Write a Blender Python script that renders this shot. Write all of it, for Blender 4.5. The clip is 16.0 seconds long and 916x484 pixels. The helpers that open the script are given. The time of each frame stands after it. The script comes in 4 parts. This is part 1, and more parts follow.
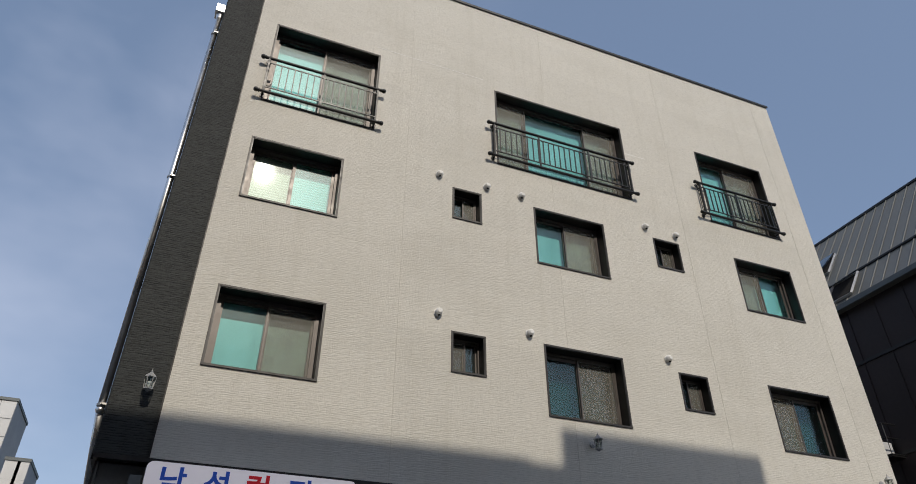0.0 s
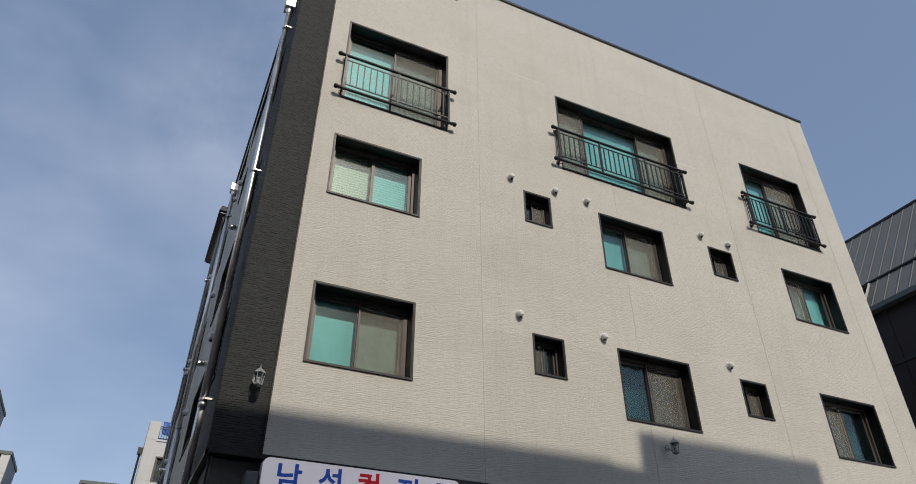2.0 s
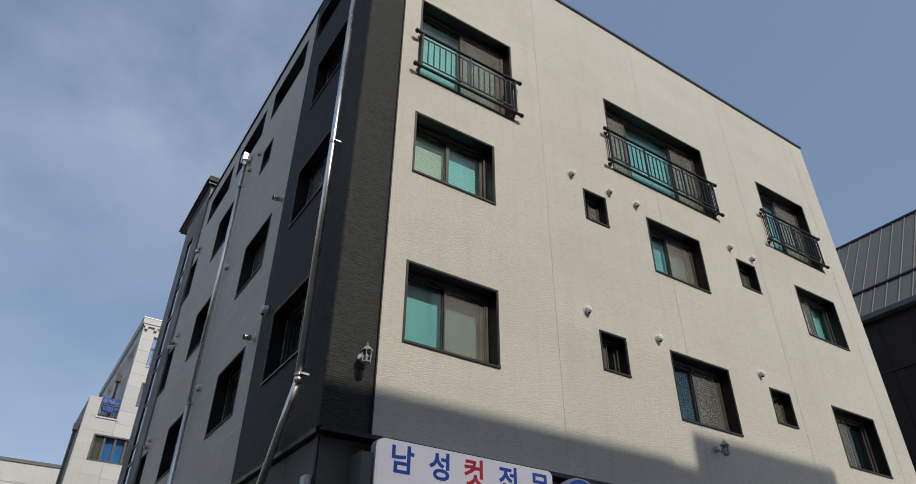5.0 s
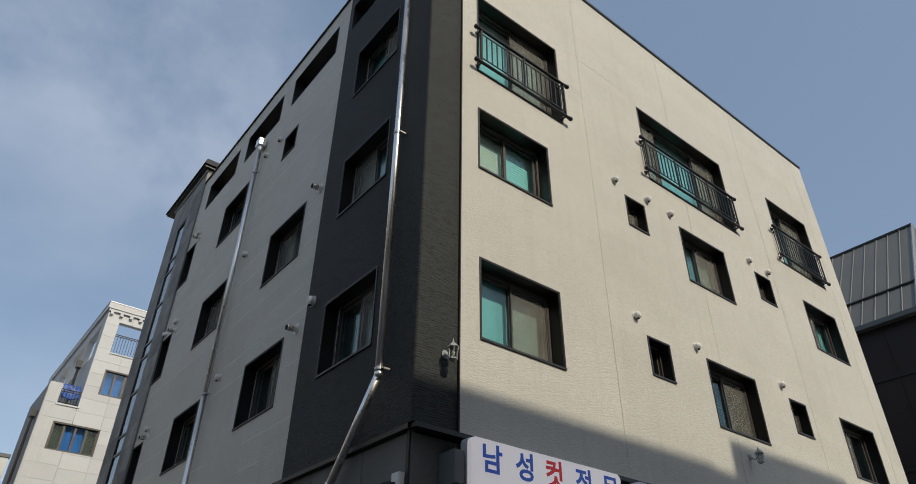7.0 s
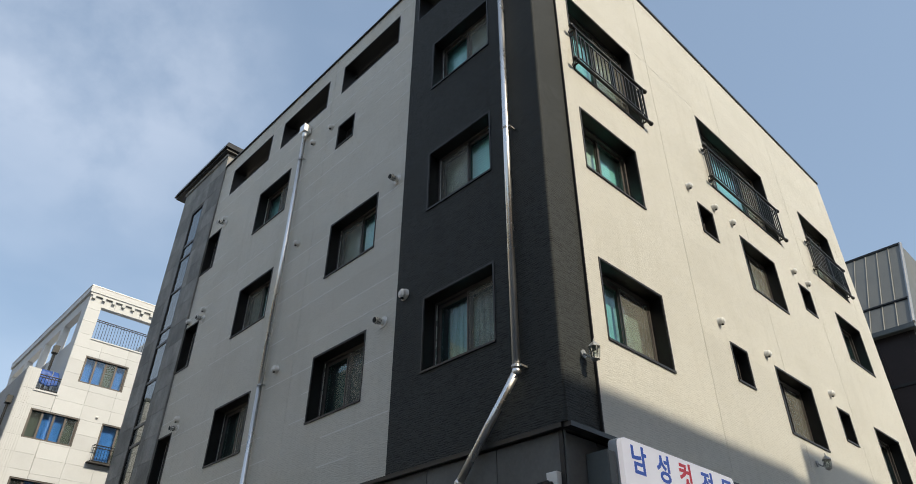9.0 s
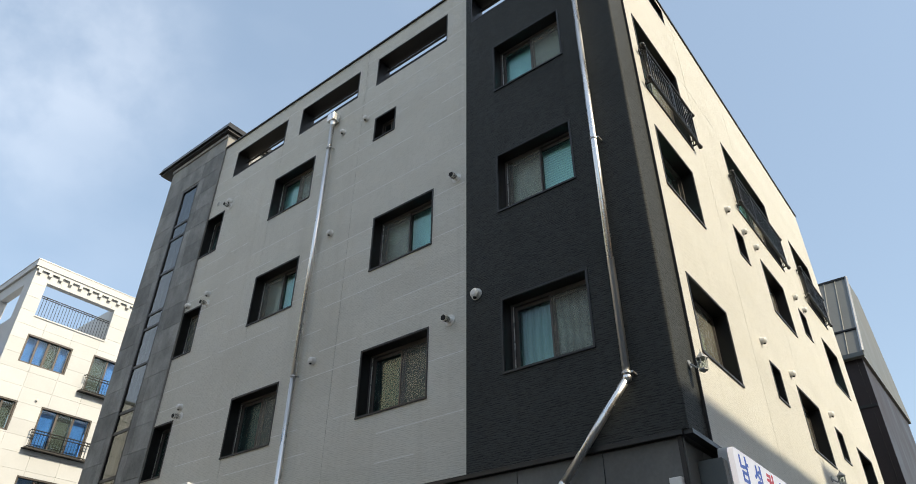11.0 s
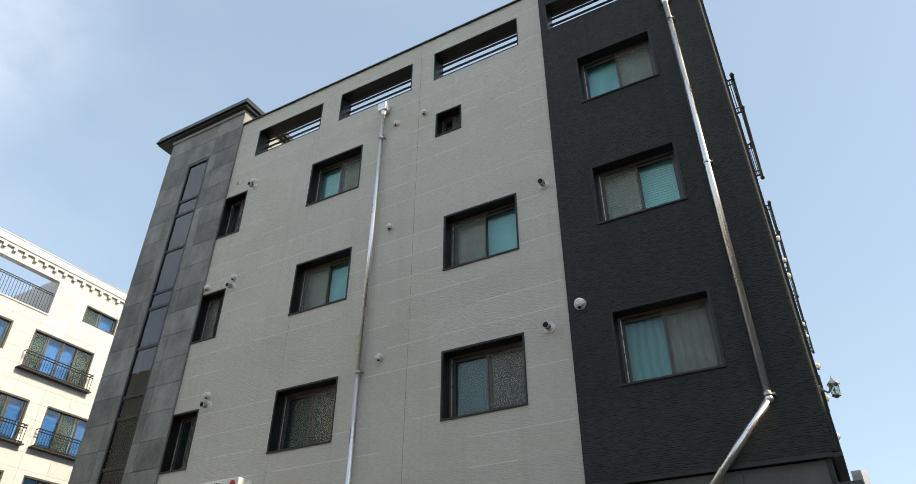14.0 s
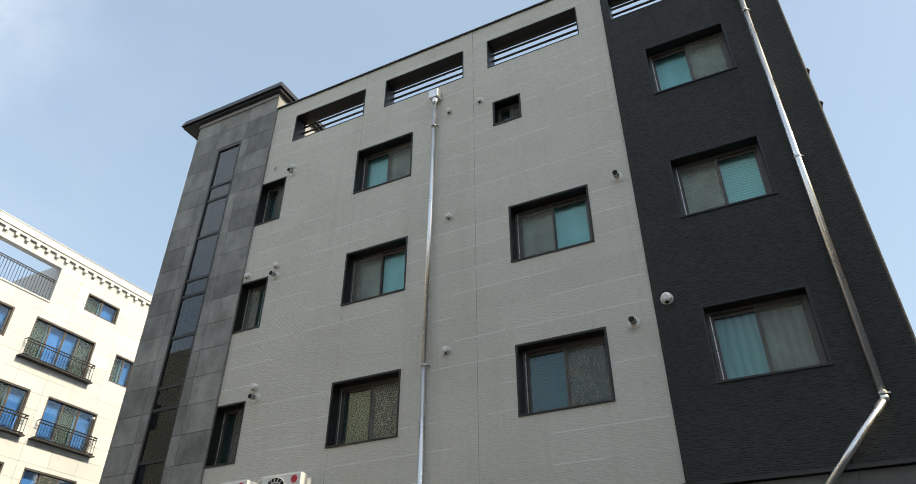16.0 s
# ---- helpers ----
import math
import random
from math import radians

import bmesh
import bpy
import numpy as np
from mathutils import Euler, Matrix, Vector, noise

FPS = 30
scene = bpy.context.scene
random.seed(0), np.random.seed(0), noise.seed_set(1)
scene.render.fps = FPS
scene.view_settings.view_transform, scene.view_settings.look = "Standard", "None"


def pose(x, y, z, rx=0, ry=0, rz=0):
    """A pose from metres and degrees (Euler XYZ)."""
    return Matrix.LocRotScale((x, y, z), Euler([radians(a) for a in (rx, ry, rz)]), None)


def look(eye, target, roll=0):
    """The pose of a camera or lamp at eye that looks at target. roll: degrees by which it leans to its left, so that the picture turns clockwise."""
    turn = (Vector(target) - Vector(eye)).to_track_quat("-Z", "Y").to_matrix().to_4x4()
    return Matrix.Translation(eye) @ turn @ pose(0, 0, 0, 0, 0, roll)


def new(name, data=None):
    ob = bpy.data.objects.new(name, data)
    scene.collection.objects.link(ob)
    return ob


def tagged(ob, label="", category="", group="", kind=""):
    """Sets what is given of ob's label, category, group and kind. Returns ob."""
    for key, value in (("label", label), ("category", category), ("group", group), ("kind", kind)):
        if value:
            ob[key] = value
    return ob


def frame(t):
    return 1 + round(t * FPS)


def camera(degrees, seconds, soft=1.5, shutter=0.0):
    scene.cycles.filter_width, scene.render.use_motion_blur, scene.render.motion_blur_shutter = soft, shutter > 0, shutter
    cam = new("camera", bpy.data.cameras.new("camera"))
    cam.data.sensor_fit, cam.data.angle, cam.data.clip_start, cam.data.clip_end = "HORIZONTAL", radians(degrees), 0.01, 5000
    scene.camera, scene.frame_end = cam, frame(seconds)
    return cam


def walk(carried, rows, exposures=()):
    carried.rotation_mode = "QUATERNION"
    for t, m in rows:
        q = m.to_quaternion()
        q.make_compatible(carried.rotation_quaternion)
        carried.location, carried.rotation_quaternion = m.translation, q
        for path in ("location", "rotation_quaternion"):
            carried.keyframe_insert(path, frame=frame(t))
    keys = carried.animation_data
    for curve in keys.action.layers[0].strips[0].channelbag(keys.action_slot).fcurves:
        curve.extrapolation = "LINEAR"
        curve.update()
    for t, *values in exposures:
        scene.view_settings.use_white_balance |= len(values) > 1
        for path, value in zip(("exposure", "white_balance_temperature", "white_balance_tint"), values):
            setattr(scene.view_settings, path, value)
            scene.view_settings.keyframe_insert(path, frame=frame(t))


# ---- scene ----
cam = camera(67.62, 16.0, 0.9)
PATH = [
    (0, (1.046, -8.826, 1.641), (1.666, -7.290, 2.762), 0.06),
    (0.5, (0.617, -8.713, 1.622), (1.252, -7.187, 2.748), 0.08),
    (1, (0.203, -8.580, 1.610), (0.862, -7.063, 2.734), 0.15),
    (1.5, (-0.190, -8.403, 1.613), (0.489, -6.892, 2.734), 0.25),
    (2, (-0.590, -8.215, 1.615), (0.107, -6.713, 2.736), 0.18),
    (2.5, (-0.959, -8.014, 1.595), (-0.224, -6.523, 2.708), 0.21),
    (3, (-1.320, -7.837, 1.580), (-0.547, -6.370, 2.699), 0.24),
    (3.5, (-1.682, -7.652, 1.561), (-0.871, -6.202, 2.673), 0.39),
    (4, (-2.030, -7.400, 1.559), (-1.196, -5.963, 2.672), 0.53),
    (6.5, (-3.554, -6.152, 1.545), (-2.543, -4.833, 2.657), 0.53),
    (7, (-3.947, -5.845, 1.563), (-2.918, -4.541, 2.677), 0.61),
    (7.5, (-4.331, -5.475, 1.597), (-3.282, -4.183, 2.707), 0.55),
    (8, (-4.722, -5.071, 1.613), (-3.646, -3.800, 2.721), 0.44),
    (8.5, (-5.136, -4.671, 1.602), (-4.035, -3.423, 2.710), 0.49),
    (9, (-5.568, -4.282, 1.582), (-4.427, -3.073, 2.694), 0.45),
    (11.5, (-7.528, -2.067, 1.511), (-6.191, -1.086, 2.629), 0.53),
    (12, (-7.861, -1.600, 1.547), (-6.484, -0.670, 2.661), 0.54),
    (12.5, (-8.142, -1.166, 1.569), (-6.747, -0.271, 2.688), 0.32),
    (13, (-8.402, -0.761, 1.584), (-6.982, 0.096, 2.702), 0.30),
    (13.5, (-8.642, -0.366, 1.604), (-7.209, 0.464, 2.726), 0.29),
    (14, (-8.859, 0.036, 1.624), (-7.411, 0.843, 2.742), 0.21),
    (14.5, (-9.040, 0.443, 1.644), (-7.575, 1.223, 2.761), 0.28),
    (15, (-9.154, 0.847, 1.662), (-7.679, 1.607, 2.779), 0.07),
    (15.5, (-9.229, 1.255, 1.693), (-7.746, 2.008, 2.804), 0.20),
    (16, (-9.305, 1.652, 1.712), (-7.820, 2.397, 2.824), 0.14),
]
EXPOSURES = [(0.0,-0.15,7000,11),(4.0,-0.15,7000,10),(7.0,-0.02,7400,7),(9.0,0.45,7600,6),(12.0, 0.90, 8150, 5), (16.0, 0.98, 8500, 5)]
walk(cam, [(t, look(eye, target, roll)) for t, eye, target, roll in PATH], EXPOSURES)

# ---------------------------------------------------------------- light
SUN_TO = Vector((0.024, -0.785, 0.6185)).normalized()
world = bpy.data.worlds.new("sky")
scene.world = world
world.use_nodes = True
wn, wl = world.node_tree.nodes, world.node_tree.links
wn.clear()
w_out, w_bg, w_sky = wn.new("ShaderNodeOutputWorld"), wn.new("ShaderNodeBackground"), wn.new("ShaderNodeTexSky")
w_sky.sky_type, w_sky.sun_disc = "NISHITA", False
w_sky.sun_elevation = radians(38.2)
w_sky.sun_rotation = math.atan2(SUN_TO.x, SUN_TO.y)
w_sky.air_density, w_sky.dust_density, w_sky.ozone_density = 1.0, 1.1, 1.4
w_bg.inputs["Strength"].default_value = 0.136
# thin high cloud: soft noise over the sky's direction, thicker towards the west
w_tc, w_map, w_n = wn.new("ShaderNodeTexCoord"), wn.new("ShaderNodeMapping"), wn.new("ShaderNodeTexNoise")
w_map.inputs["Scale"].default_value = (1.6, 1.6, 3.2)
w_map.inputs["Location"].default_value = (0.35, 0.1, 0.0)
w_n.inputs["Scale"].default_value, w_n.inputs["Detail"].default_value, w_n.inputs["Roughness"].default_value = 1.1, 5.0, 0.5
w_ramp = wn.new("ShaderNodeValToRGB")
w_ramp.color_ramp.elements[0].position, w_ramp.color_ramp.elements[1].position = 0.44, 0.74
w_sep = wn.new("ShaderNodeSeparateXYZ")
w_west = wn.new("ShaderNodeMapRange")
w_west.inputs["From Min"].default_value, w_west.inputs["From Max"].default_value = 0.55, -0.35
w_west.inputs["To Min"].default_value, w_west.inputs["To Max"].default_value = 0.0, 0.55
w_mul, w_mix = wn.new("ShaderNodeMath"), wn.new("ShaderNodeMixRGB")
w_mul.operation = "MULTIPLY"
w_mix.inputs["Color2"].default_value = (8.4, 8.9, 10.6, 1)
wl.new(w_tc.outputs["Generated"], w_map.inputs["Vector"])
wl.new(w_map.outputs["Vector"], w_n.inputs["Vector"])
wl.new(w_n.outputs["Fac"], w_ramp.inputs["Fac"])
wl.new(w_tc.outputs["Generated"], w_sep.inputs["Vector"])
wl.new(w_sep.outputs["X"], w_west.inputs["Value"])
wl.new(w_ramp.outputs["Color"], w_mul.inputs[0])
wl.new(w_west.outputs["Result"], w_mul.inputs[1])
# one denser bank of cloud to the north, broken by finer noise
w_dot, w_near, w_n2, w_ramp2, w_bank, w_sum = wn.new("ShaderNodeVectorMath"), wn.new("ShaderNodeMapRange"), wn.new("ShaderNodeTexNoise"), wn.new("ShaderNodeValToRGB"), wn.new("ShaderNodeMath"), wn.new("ShaderNodeMath")
w_dot.operation, w_bank.operation, w_sum.operation = "DOT_PRODUCT", "MULTIPLY", "ADD"
w_sum.use_clamp = True
w_dot.inputs[1].default_value = (0.085, 0.742, 0.665)
w_near.interpolation_type = "SMOOTHSTEP"
w_near.inputs["From Min"].default_value, w_near.inputs["From Max"].default_value = 0.965, 0.998
w_near.inputs["To Min"].default_value, w_near.inputs["To Max"].default_value = 0.0, 0.2
w_n2.inputs["Scale"].default_value, w_n2.inputs["Detail"].default_value, w_n2.inputs["Roughness"].default_value = 5.5, 6.0, 0.55
w_ramp2.color_ramp.elements[0].position, w_ramp2.color_ramp.elements[1].position = 0.36, 0.58
wl.new(w_tc.outputs["Generated"], w_dot.inputs[0])
wl.new(w_tc.outputs["Generated"], w_n2.inputs["Vector"])
wl.new(w_dot.outputs["Value"], w_near.inputs["Value"])
wl.new(w_n2.outputs["Fac"], w_ramp2.inputs["Fac"])
wl.new(w_near.outputs["Result"], w_bank.inputs[0])
wl.new(w_ramp2.outputs["Color"], w_bank.inputs[1])
wl.new(w_mul.outputs["Value"], w_sum.inputs[0])
wl.new(w_bank.outputs["Value"], w_sum.inputs[1])
wl.new(w_sum.outputs["Value"], w_mix.inputs["Fac"])
wl.new(w_sky.outputs["Color"], w_mix.inputs["Color1"])
w_haze = wn.new("ShaderNodeMixRGB")
w_haze.blend_type = "MIX"
w_haze.inputs["Fac"].default_value, w_haze.inputs["Color2"].default_value = 0.45, (2.08, 3.05, 5.0, 1)
wl.new(w_mix.outputs["Color"], w_haze.inputs["Color1"])
wl.new(w_haze.outputs["Color"], w_bg.inputs["Color"])
wl.new(w_bg.outputs["Background"], w_out.inputs["Surface"])
sun_data = bpy.data.lights.new("sun", "SUN")
sun_data.energy, sun_data.angle, sun_data.color = 2.92, radians(0.53), (1.0, 0.95, 0.87)
sun = new("sun", sun_data)
sun.matrix_world = look((0, 0, 40), Vector((0, 0, 40)) - SUN_TO)


# ---------------------------------------------------------------- materials
def shader(name):
    m = bpy.data.materials.new(name)
    m.use_nodes = True
    t = m.node_tree
    return m, t.nodes, t.links, t.nodes["Principled BSDF"]


def tex(nodes, links, scale, stretch=(1, 1, 1), detail=4.0, rough=0.55, coord=None):
    """Noise in world metres."""
    g = coord or nodes.new("ShaderNodeNewGeometry").outputs["Position"]
    mp = nodes.new("ShaderNodeMapping")
    mp.inputs["Scale"].default_value = stretch
    n = nodes.new("ShaderNodeTexNoise")
    n.inputs["Scale"].default_value, n.inputs["Detail"].default_value, n.inputs["Roughness"].default_value = scale, detail, rough
    links.new(g, mp.inputs["Vector"])
    links.new(mp.outputs["Vector"], n.inputs["Vector"])
    return n.outputs["Fac"]


def ramp(nodes, links, fac, a, b, lo=0.3, hi=0.7):
    r = nodes.new("ShaderNodeValToRGB")
    r.color_ramp.elements[0].position, r.color_ramp.elements[1].position = lo, hi
    r.color_ramp.elements[0].color, r.color_ramp.elements[1].color = (*a, 1), (*b, 1)
    links.new(fac, r.inputs["Fac"])
    return r.outputs["Color"]


def mixed(nodes, links, fac, a, b, kind="MIX"):
    x = nodes.new("ShaderNodeMixRGB")
    x.blend_type = kind
    for socket, v in (("Fac", fac), ("Color1", a), ("Color2", b)):
        if isinstance(v, (int, float)):
            x.inputs[socket].default_value = v
        elif isinstance(v, tuple):
            x.inputs[socket].default_value = (*v, 1)
        else:
            links.new(v, x.inputs[socket])
    return x.outputs["Color"]


def bumped(nodes, links, bsdf, height, strength, distance=0.01, after=None):
    b = nodes.new("ShaderNodeBump")
    b.inputs["Strength"].default_value, b.inputs["Distance"].default_value = strength, distance
    links.new(height, b.inputs["Height"])
    if after is not None:
        links.new(after, b.inputs["Normal"])
    links.new(b.outputs["Normal"], bsdf.inputs["Normal"])
    return b.outputs["Normal"]


def siding_material(name, light, dark, stain, rough, relief, shine=0.5):
    """Fibre-cement siding with a split-stone relief that runs along the wall."""
    m, n, l, p = shader(name)
    # level split ridges about 35 mm apart, broken along the board
    geo = n.new("ShaderNodeNewGeometry")
    stretch = n.new("ShaderNodeMapping")
    stretch.inputs["Scale"].default_value = (3.0, 3.0, 1.0)
    wave = n.new("ShaderNodeTexWave")
    wave.bands_direction, wave.wave_profile = "Z", "SAW"
    for key, value in (("Scale", 10.5), ("Distortion", 2.6), ("Detail", 4.0), ("Detail Scale", 2.2), ("Detail Roughness", 0.6)):
        wave.inputs[key].default_value = value
    l.new(geo.outputs["Position"], stretch.inputs["Vector"])
    l.new(stretch.outputs["Vector"], wave.inputs["Vector"])
    flakes = ramp(n, l, tex(n, l, 1.0, (9.0, 9.0, 74), 4, 0.62), (0, 0, 0), (1, 1, 1), 0.38, 0.62)
    grain = tex(n, l, 1.0, (22, 22, 130), 4, 0.6)
    ridge = mixed(n, l, 0.36, mixed(n, l, 0.3, wave.outputs["Fac"], grain), flakes)
    cloud = tex(n, l, 0.55, (1, 1, 1.6), 5, 0.6)
    drip = tex(n, l, 1.0, (4.2, 4.2, 0.2), 5, 0.65)
    # sun-caught crests and shaded hollows of the relief, put into the base colour
    base = ramp(n, l, ridge, dark, light, 0.2, 0.5)
    base = mixed(n, l, ramp(n, l, cloud, (0, 0, 0), (0.35, 0.35, 0.35), 0.45, 0.75), base, stain)
    base = mixed(n, l, ramp(n, l, drip, (0, 0, 0), (0.4, 0.4, 0.4), 0.53, 0.78), base, stain)
    info = n.new("ShaderNodeObjectInfo")
    v = ramp(n, l, info.outputs["Random"], (0.97, 0.97, 0.97), (1.02, 1.02, 1.02), 0, 1)
    l.new(mixed(n, l, 1.0, base, v, "MULTIPLY"), p.inputs["Base Color"])
    p.inputs["Roughness"].default_value, p.inputs["Specular IOR Level"].default_value = rough, shine
    first = bumped(n, l, p, ridge, relief, 0.014)
    bumped(n, l, p, tex(n, l, 90, (1, 1, 1), 3), 0.3, 0.003, first)
    return m


def plain(name, a, b, rough=0.6, metal=0.0, scale=3.0, bump=0.08, stretch=(1, 1, 1), lo=0.3, hi=0.7, vary=0.0, speck=0.25):
    m, n, l, p = shader(name)
    f = tex(n, l, scale, stretch, 6, 0.6)
    fine = tex(n, l, scale * 14, (1, 1, 1), 3)
    c = mixed(n, l, speck, ramp(n, l, f, a, b, lo, hi), ramp(n, l, fine, a, b, lo, hi))
    if vary:
        info = n.new("ShaderNodeObjectInfo")
        c = mixed(n, l, 1.0, c, ramp(n, l, info.outputs["Random"], (1 - vary,) * 3, (1 + vary * 0.6,) * 3, 0, 1), "MULTIPLY")
    l.new(c, p.inputs["Base Color"])
    p.inputs["Roughness"].default_value, p.inputs["Metallic"].default_value = rough, metal
    r = ramp(n, l, f, (max(rough - 0.08, 0.02),) * 3, (min(rough + 0.1, 1),) * 3)
    l.new(r, p.inputs["Roughness"])
    if bump:
        bumped(n, l, p, fine, bump, 0.004)
    return m


def pane_material(name, tint, gloss_rough=0.01, ior=1.5, sheen=0.0):
    """Clear tinted glass: lets light straight through, mirrors by Fresnel, with a weak sheen of dust."""
    m, n, l, p = shader(name)
    n.remove(p)
    out = n["Material Output"]
    tr, gl, mx, fr = n.new("ShaderNodeBsdfTransparent"), n.new("ShaderNodeBsdfGlossy"), n.new("ShaderNodeMixShader"), n.new("ShaderNodeLayerWeight")
    tr.inputs["Color"].default_value = (*tint, 1)
    gl.inputs["Roughness"].default_value = gloss_rough
    gl.inputs["Color"].default_value = (0.9, 0.95, 0.95, 1)
    # Schlick's mirror share, the same from either side
    fr.inputs["Blend"].default_value = 0.5
    f0 = ((ior - 1) / (ior + 1)) ** 2
    pw, ma = n.new("ShaderNodeMath"), n.new("ShaderNodeMath")
    pw.operation, ma.operation = "POWER", "MULTIPLY_ADD"
    pw.inputs[1].default_value, ma.inputs[1].default_value, ma.inputs[2].default_value = 5.0, 1 - f0, f0
    l.new(fr.outputs["Facing"], pw.inputs[0])
    l.new(pw.outputs["Value"], ma.inputs[0])
    l.new(ma.outputs["Value"], mx.inputs["Fac"])
    dust, dusty = n.new("ShaderNodeBsdfGlossy"), n.new("ShaderNodeMixShader")
    dust.inputs["Roughness"].default_value = 0.34
    dusty.inputs["Fac"].default_value = sheen
    l.new(tr.outputs["BSDF"], dusty.inputs[1])
    l.new(dust.outputs["BSDF"], dusty.inputs[2])
    l.new(dusty.outputs["Shader"], mx.inputs[1])
    l.new(gl.outputs["BSDF"], mx.inputs[2])
    l.new(mx.outputs["Shader"], out.inputs["Surface"])
    return m


def mesh_material(name, colour, cover):
    """Insect screen: fine threads that cover part of the view."""
    m, n, l, p = shader(name)
    out = n["Material Output"]
    tr, mx = n.new("ShaderNodeBsdfTransparent"), n.new("ShaderNodeMixShader")
    p.inputs["Base Color"].default_value, p.inputs["Roughness"].default_value = (*colour, 1), 0.7
    f = tex(n, l, 2.0, (1, 1, 1), 4)
    l.new(ramp(n, l, f, (cover - 0.08,) * 3, (cover + 0.08,) * 3), mx.inputs["Fac"])
    l.new(tr.outputs["BSDF"], mx.inputs[1])
    l.new(p.outputs["BSDF"], mx.inputs[2])
    l.new(mx.outputs["Shader"], out.inputs["Surface"])
    return m


def blind_material(name, colour, pitch, axis):
    """Cloth with slats or folds along one axis; the shade in their hollows is put into the colour."""
    m, n, l, p = shader(name)
    g = n.new("ShaderNodeNewGeometry")
    w = n.new("ShaderNodeTexWave")
    w.bands_direction, w.inputs["Scale"].default_value = axis, 0.314 / pitch
    w.inputs["Distortion"].default_value, w.inputs["Detail"].default_value = (0.3, 1.0) if axis == "Z" else (3.0, 2.0)
    l.new(g.outputs["Position"], w.inputs["Vector"])
    dark = tuple(c * 0.8 for c in colour)
    l.new(ramp(n, l, w.outputs["Fac"], dark, colour, 0.1, 0.7), p.inputs["Base Color"])
    p.inputs["Roughness"].default_value = 0.8
    bumped(n, l, p, w.outputs["Fac"], 0.3, 0.02)
    return m


M_WHITE = siding_material("siding_white", (0.60, 0.58, 0.52), (0.47, 0.452, 0.403), (0.43, 0.408, 0.345), 0.6, 0.5)
M_BLACK = siding_material("siding_black", (0.052, 0.0555, 0.0545), (0.017, 0.0182, 0.018), (0.028, 0.030, 0.0296), 0.6, 0.55, 0.12)
M_CAULK = plain("joint_caulk", (0.46, 0.44, 0.39), (0.56, 0.54, 0.48), 0.8)
M_CAULKW = plain("weathered_joint_caulk", (0.17, 0.15, 0.13), (0.28, 0.255, 0.22), 0.8)
M_CORE = plain("wall_core", (0.25, 0.24, 0.23), (0.32, 0.31, 0.30), 0.9)
M_LINING = plain("black_reveal_metal", (0.004, 0.0038, 0.0035), (0.010, 0.009, 0.008), 0.4, 0.0, 6)
M_FLANGE = plain("brown_window_flashing", (0.010, 0.008, 0.007), (0.022, 0.0175, 0.015), 0.5, 0.0, 8)
M_FRAME = plain("bronze_window_frame", (0.07, 0.061, 0.055), (0.11, 0.096, 0.087), 0.42, 0.3, 5)
M_EDGE = plain("bare_aluminium_edge", (0.55, 0.54, 0.52), (0.7, 0.69, 0.67), 0.3, 0.6, 8)
M_GLASS = pane_material("green_window_glass", (0.72, 0.95, 0.95), 0.015, 1.5, 0.02)
M_CLEAR = pane_material("clear_window_glass", (0.84, 0.93, 0.89), 0.02, 1.5, 0.018)
M_SCREEN = mesh_material("insect_screen_mesh", (0.27, 0.265, 0.23), 0.24)
M_FILM = plain("frosted_inner_window", (0.36, 0.39, 0.375), (0.60, 0.63, 0.61), 0.5, 0, 1.6, 0.0, (1, 1, 0.5), 0.33, 0.66, 0.2, 0.04)
M_BLIND = blind_material("slatted_blind", (0.72, 0.70, 0.64), 0.05, "Z")
M_CURTX = blind_material("folded_curtain", (0.60, 0.57, 0.50), 0.13, "X")
M_CURTY = blind_material("folded_curtain_side", (0.40, 0.40, 0.36), 0.13, "Y")
# curtain tone with the dim interior's shade put into its colour
M_DIM = plain("dimmed_curtain_sheet", (0.018, 0.030, 0.028), (0.042, 0.060, 0.055), 0.85, 0, 1.4, 0.0, (1, 1, 0.25), speck=0.04)
# dark tone that holds the shade of unlit interiors as colour
M_ROOMDIM = plain("interior_shade_tone", (0.05, 0.047, 0.043), (0.09, 0.085, 0.08), 0.9)
M_COPING = plain("dark_metal_coping", (0.018, 0.018, 0.018), (0.035, 0.034, 0.033), 0.4, 0.3, 4)
M_RAIL = plain("black_painted_steel", (0.003, 0.003, 0.0033), (0.008, 0.008, 0.008), 0.42, 0.0, 9)
M_STEEL = plain("brushed_stainless_steel", (0.72, 0.71, 0.69), (0.84, 0.83, 0.81), 0.29, 1.0, 3, 0.02, (1, 1, 0.3))
M_DULL = plain("weathered_steel", (0.35, 0.34, 0.33), (0.5, 0.49, 0.47), 0.4, 0.9, 12)
M_CONC = plain("grey_concrete_panel", (0.12, 0.122, 0.115), (0.30, 0.30, 0.285), 0.7, 0, 2.1, 0.15, (1, 1, 0.7), 0.34, 0.66, vary=0.28)
M_CONC2 = plain("ground_floor_concrete_panel", (0.095, 0.096, 0.092), (0.17, 0.17, 0.163), 0.75, 0, 1.6, 0.15, vary=0.15)
M_TWGLASS = pane_material("dark_stair_glass", (0.42, 0.42, 0.44), 0.02, 1.8)
M_VENT = plain("white_vent_plastic", (0.62, 0.61, 0.58), (0.74, 0.73, 0.70), 0.45, 0, 12)
M_HOLE = plain("vent_opening", (0.01, 0.01, 0.01), (0.02, 0.02, 0.02), 0.9, 0, 8, 0)
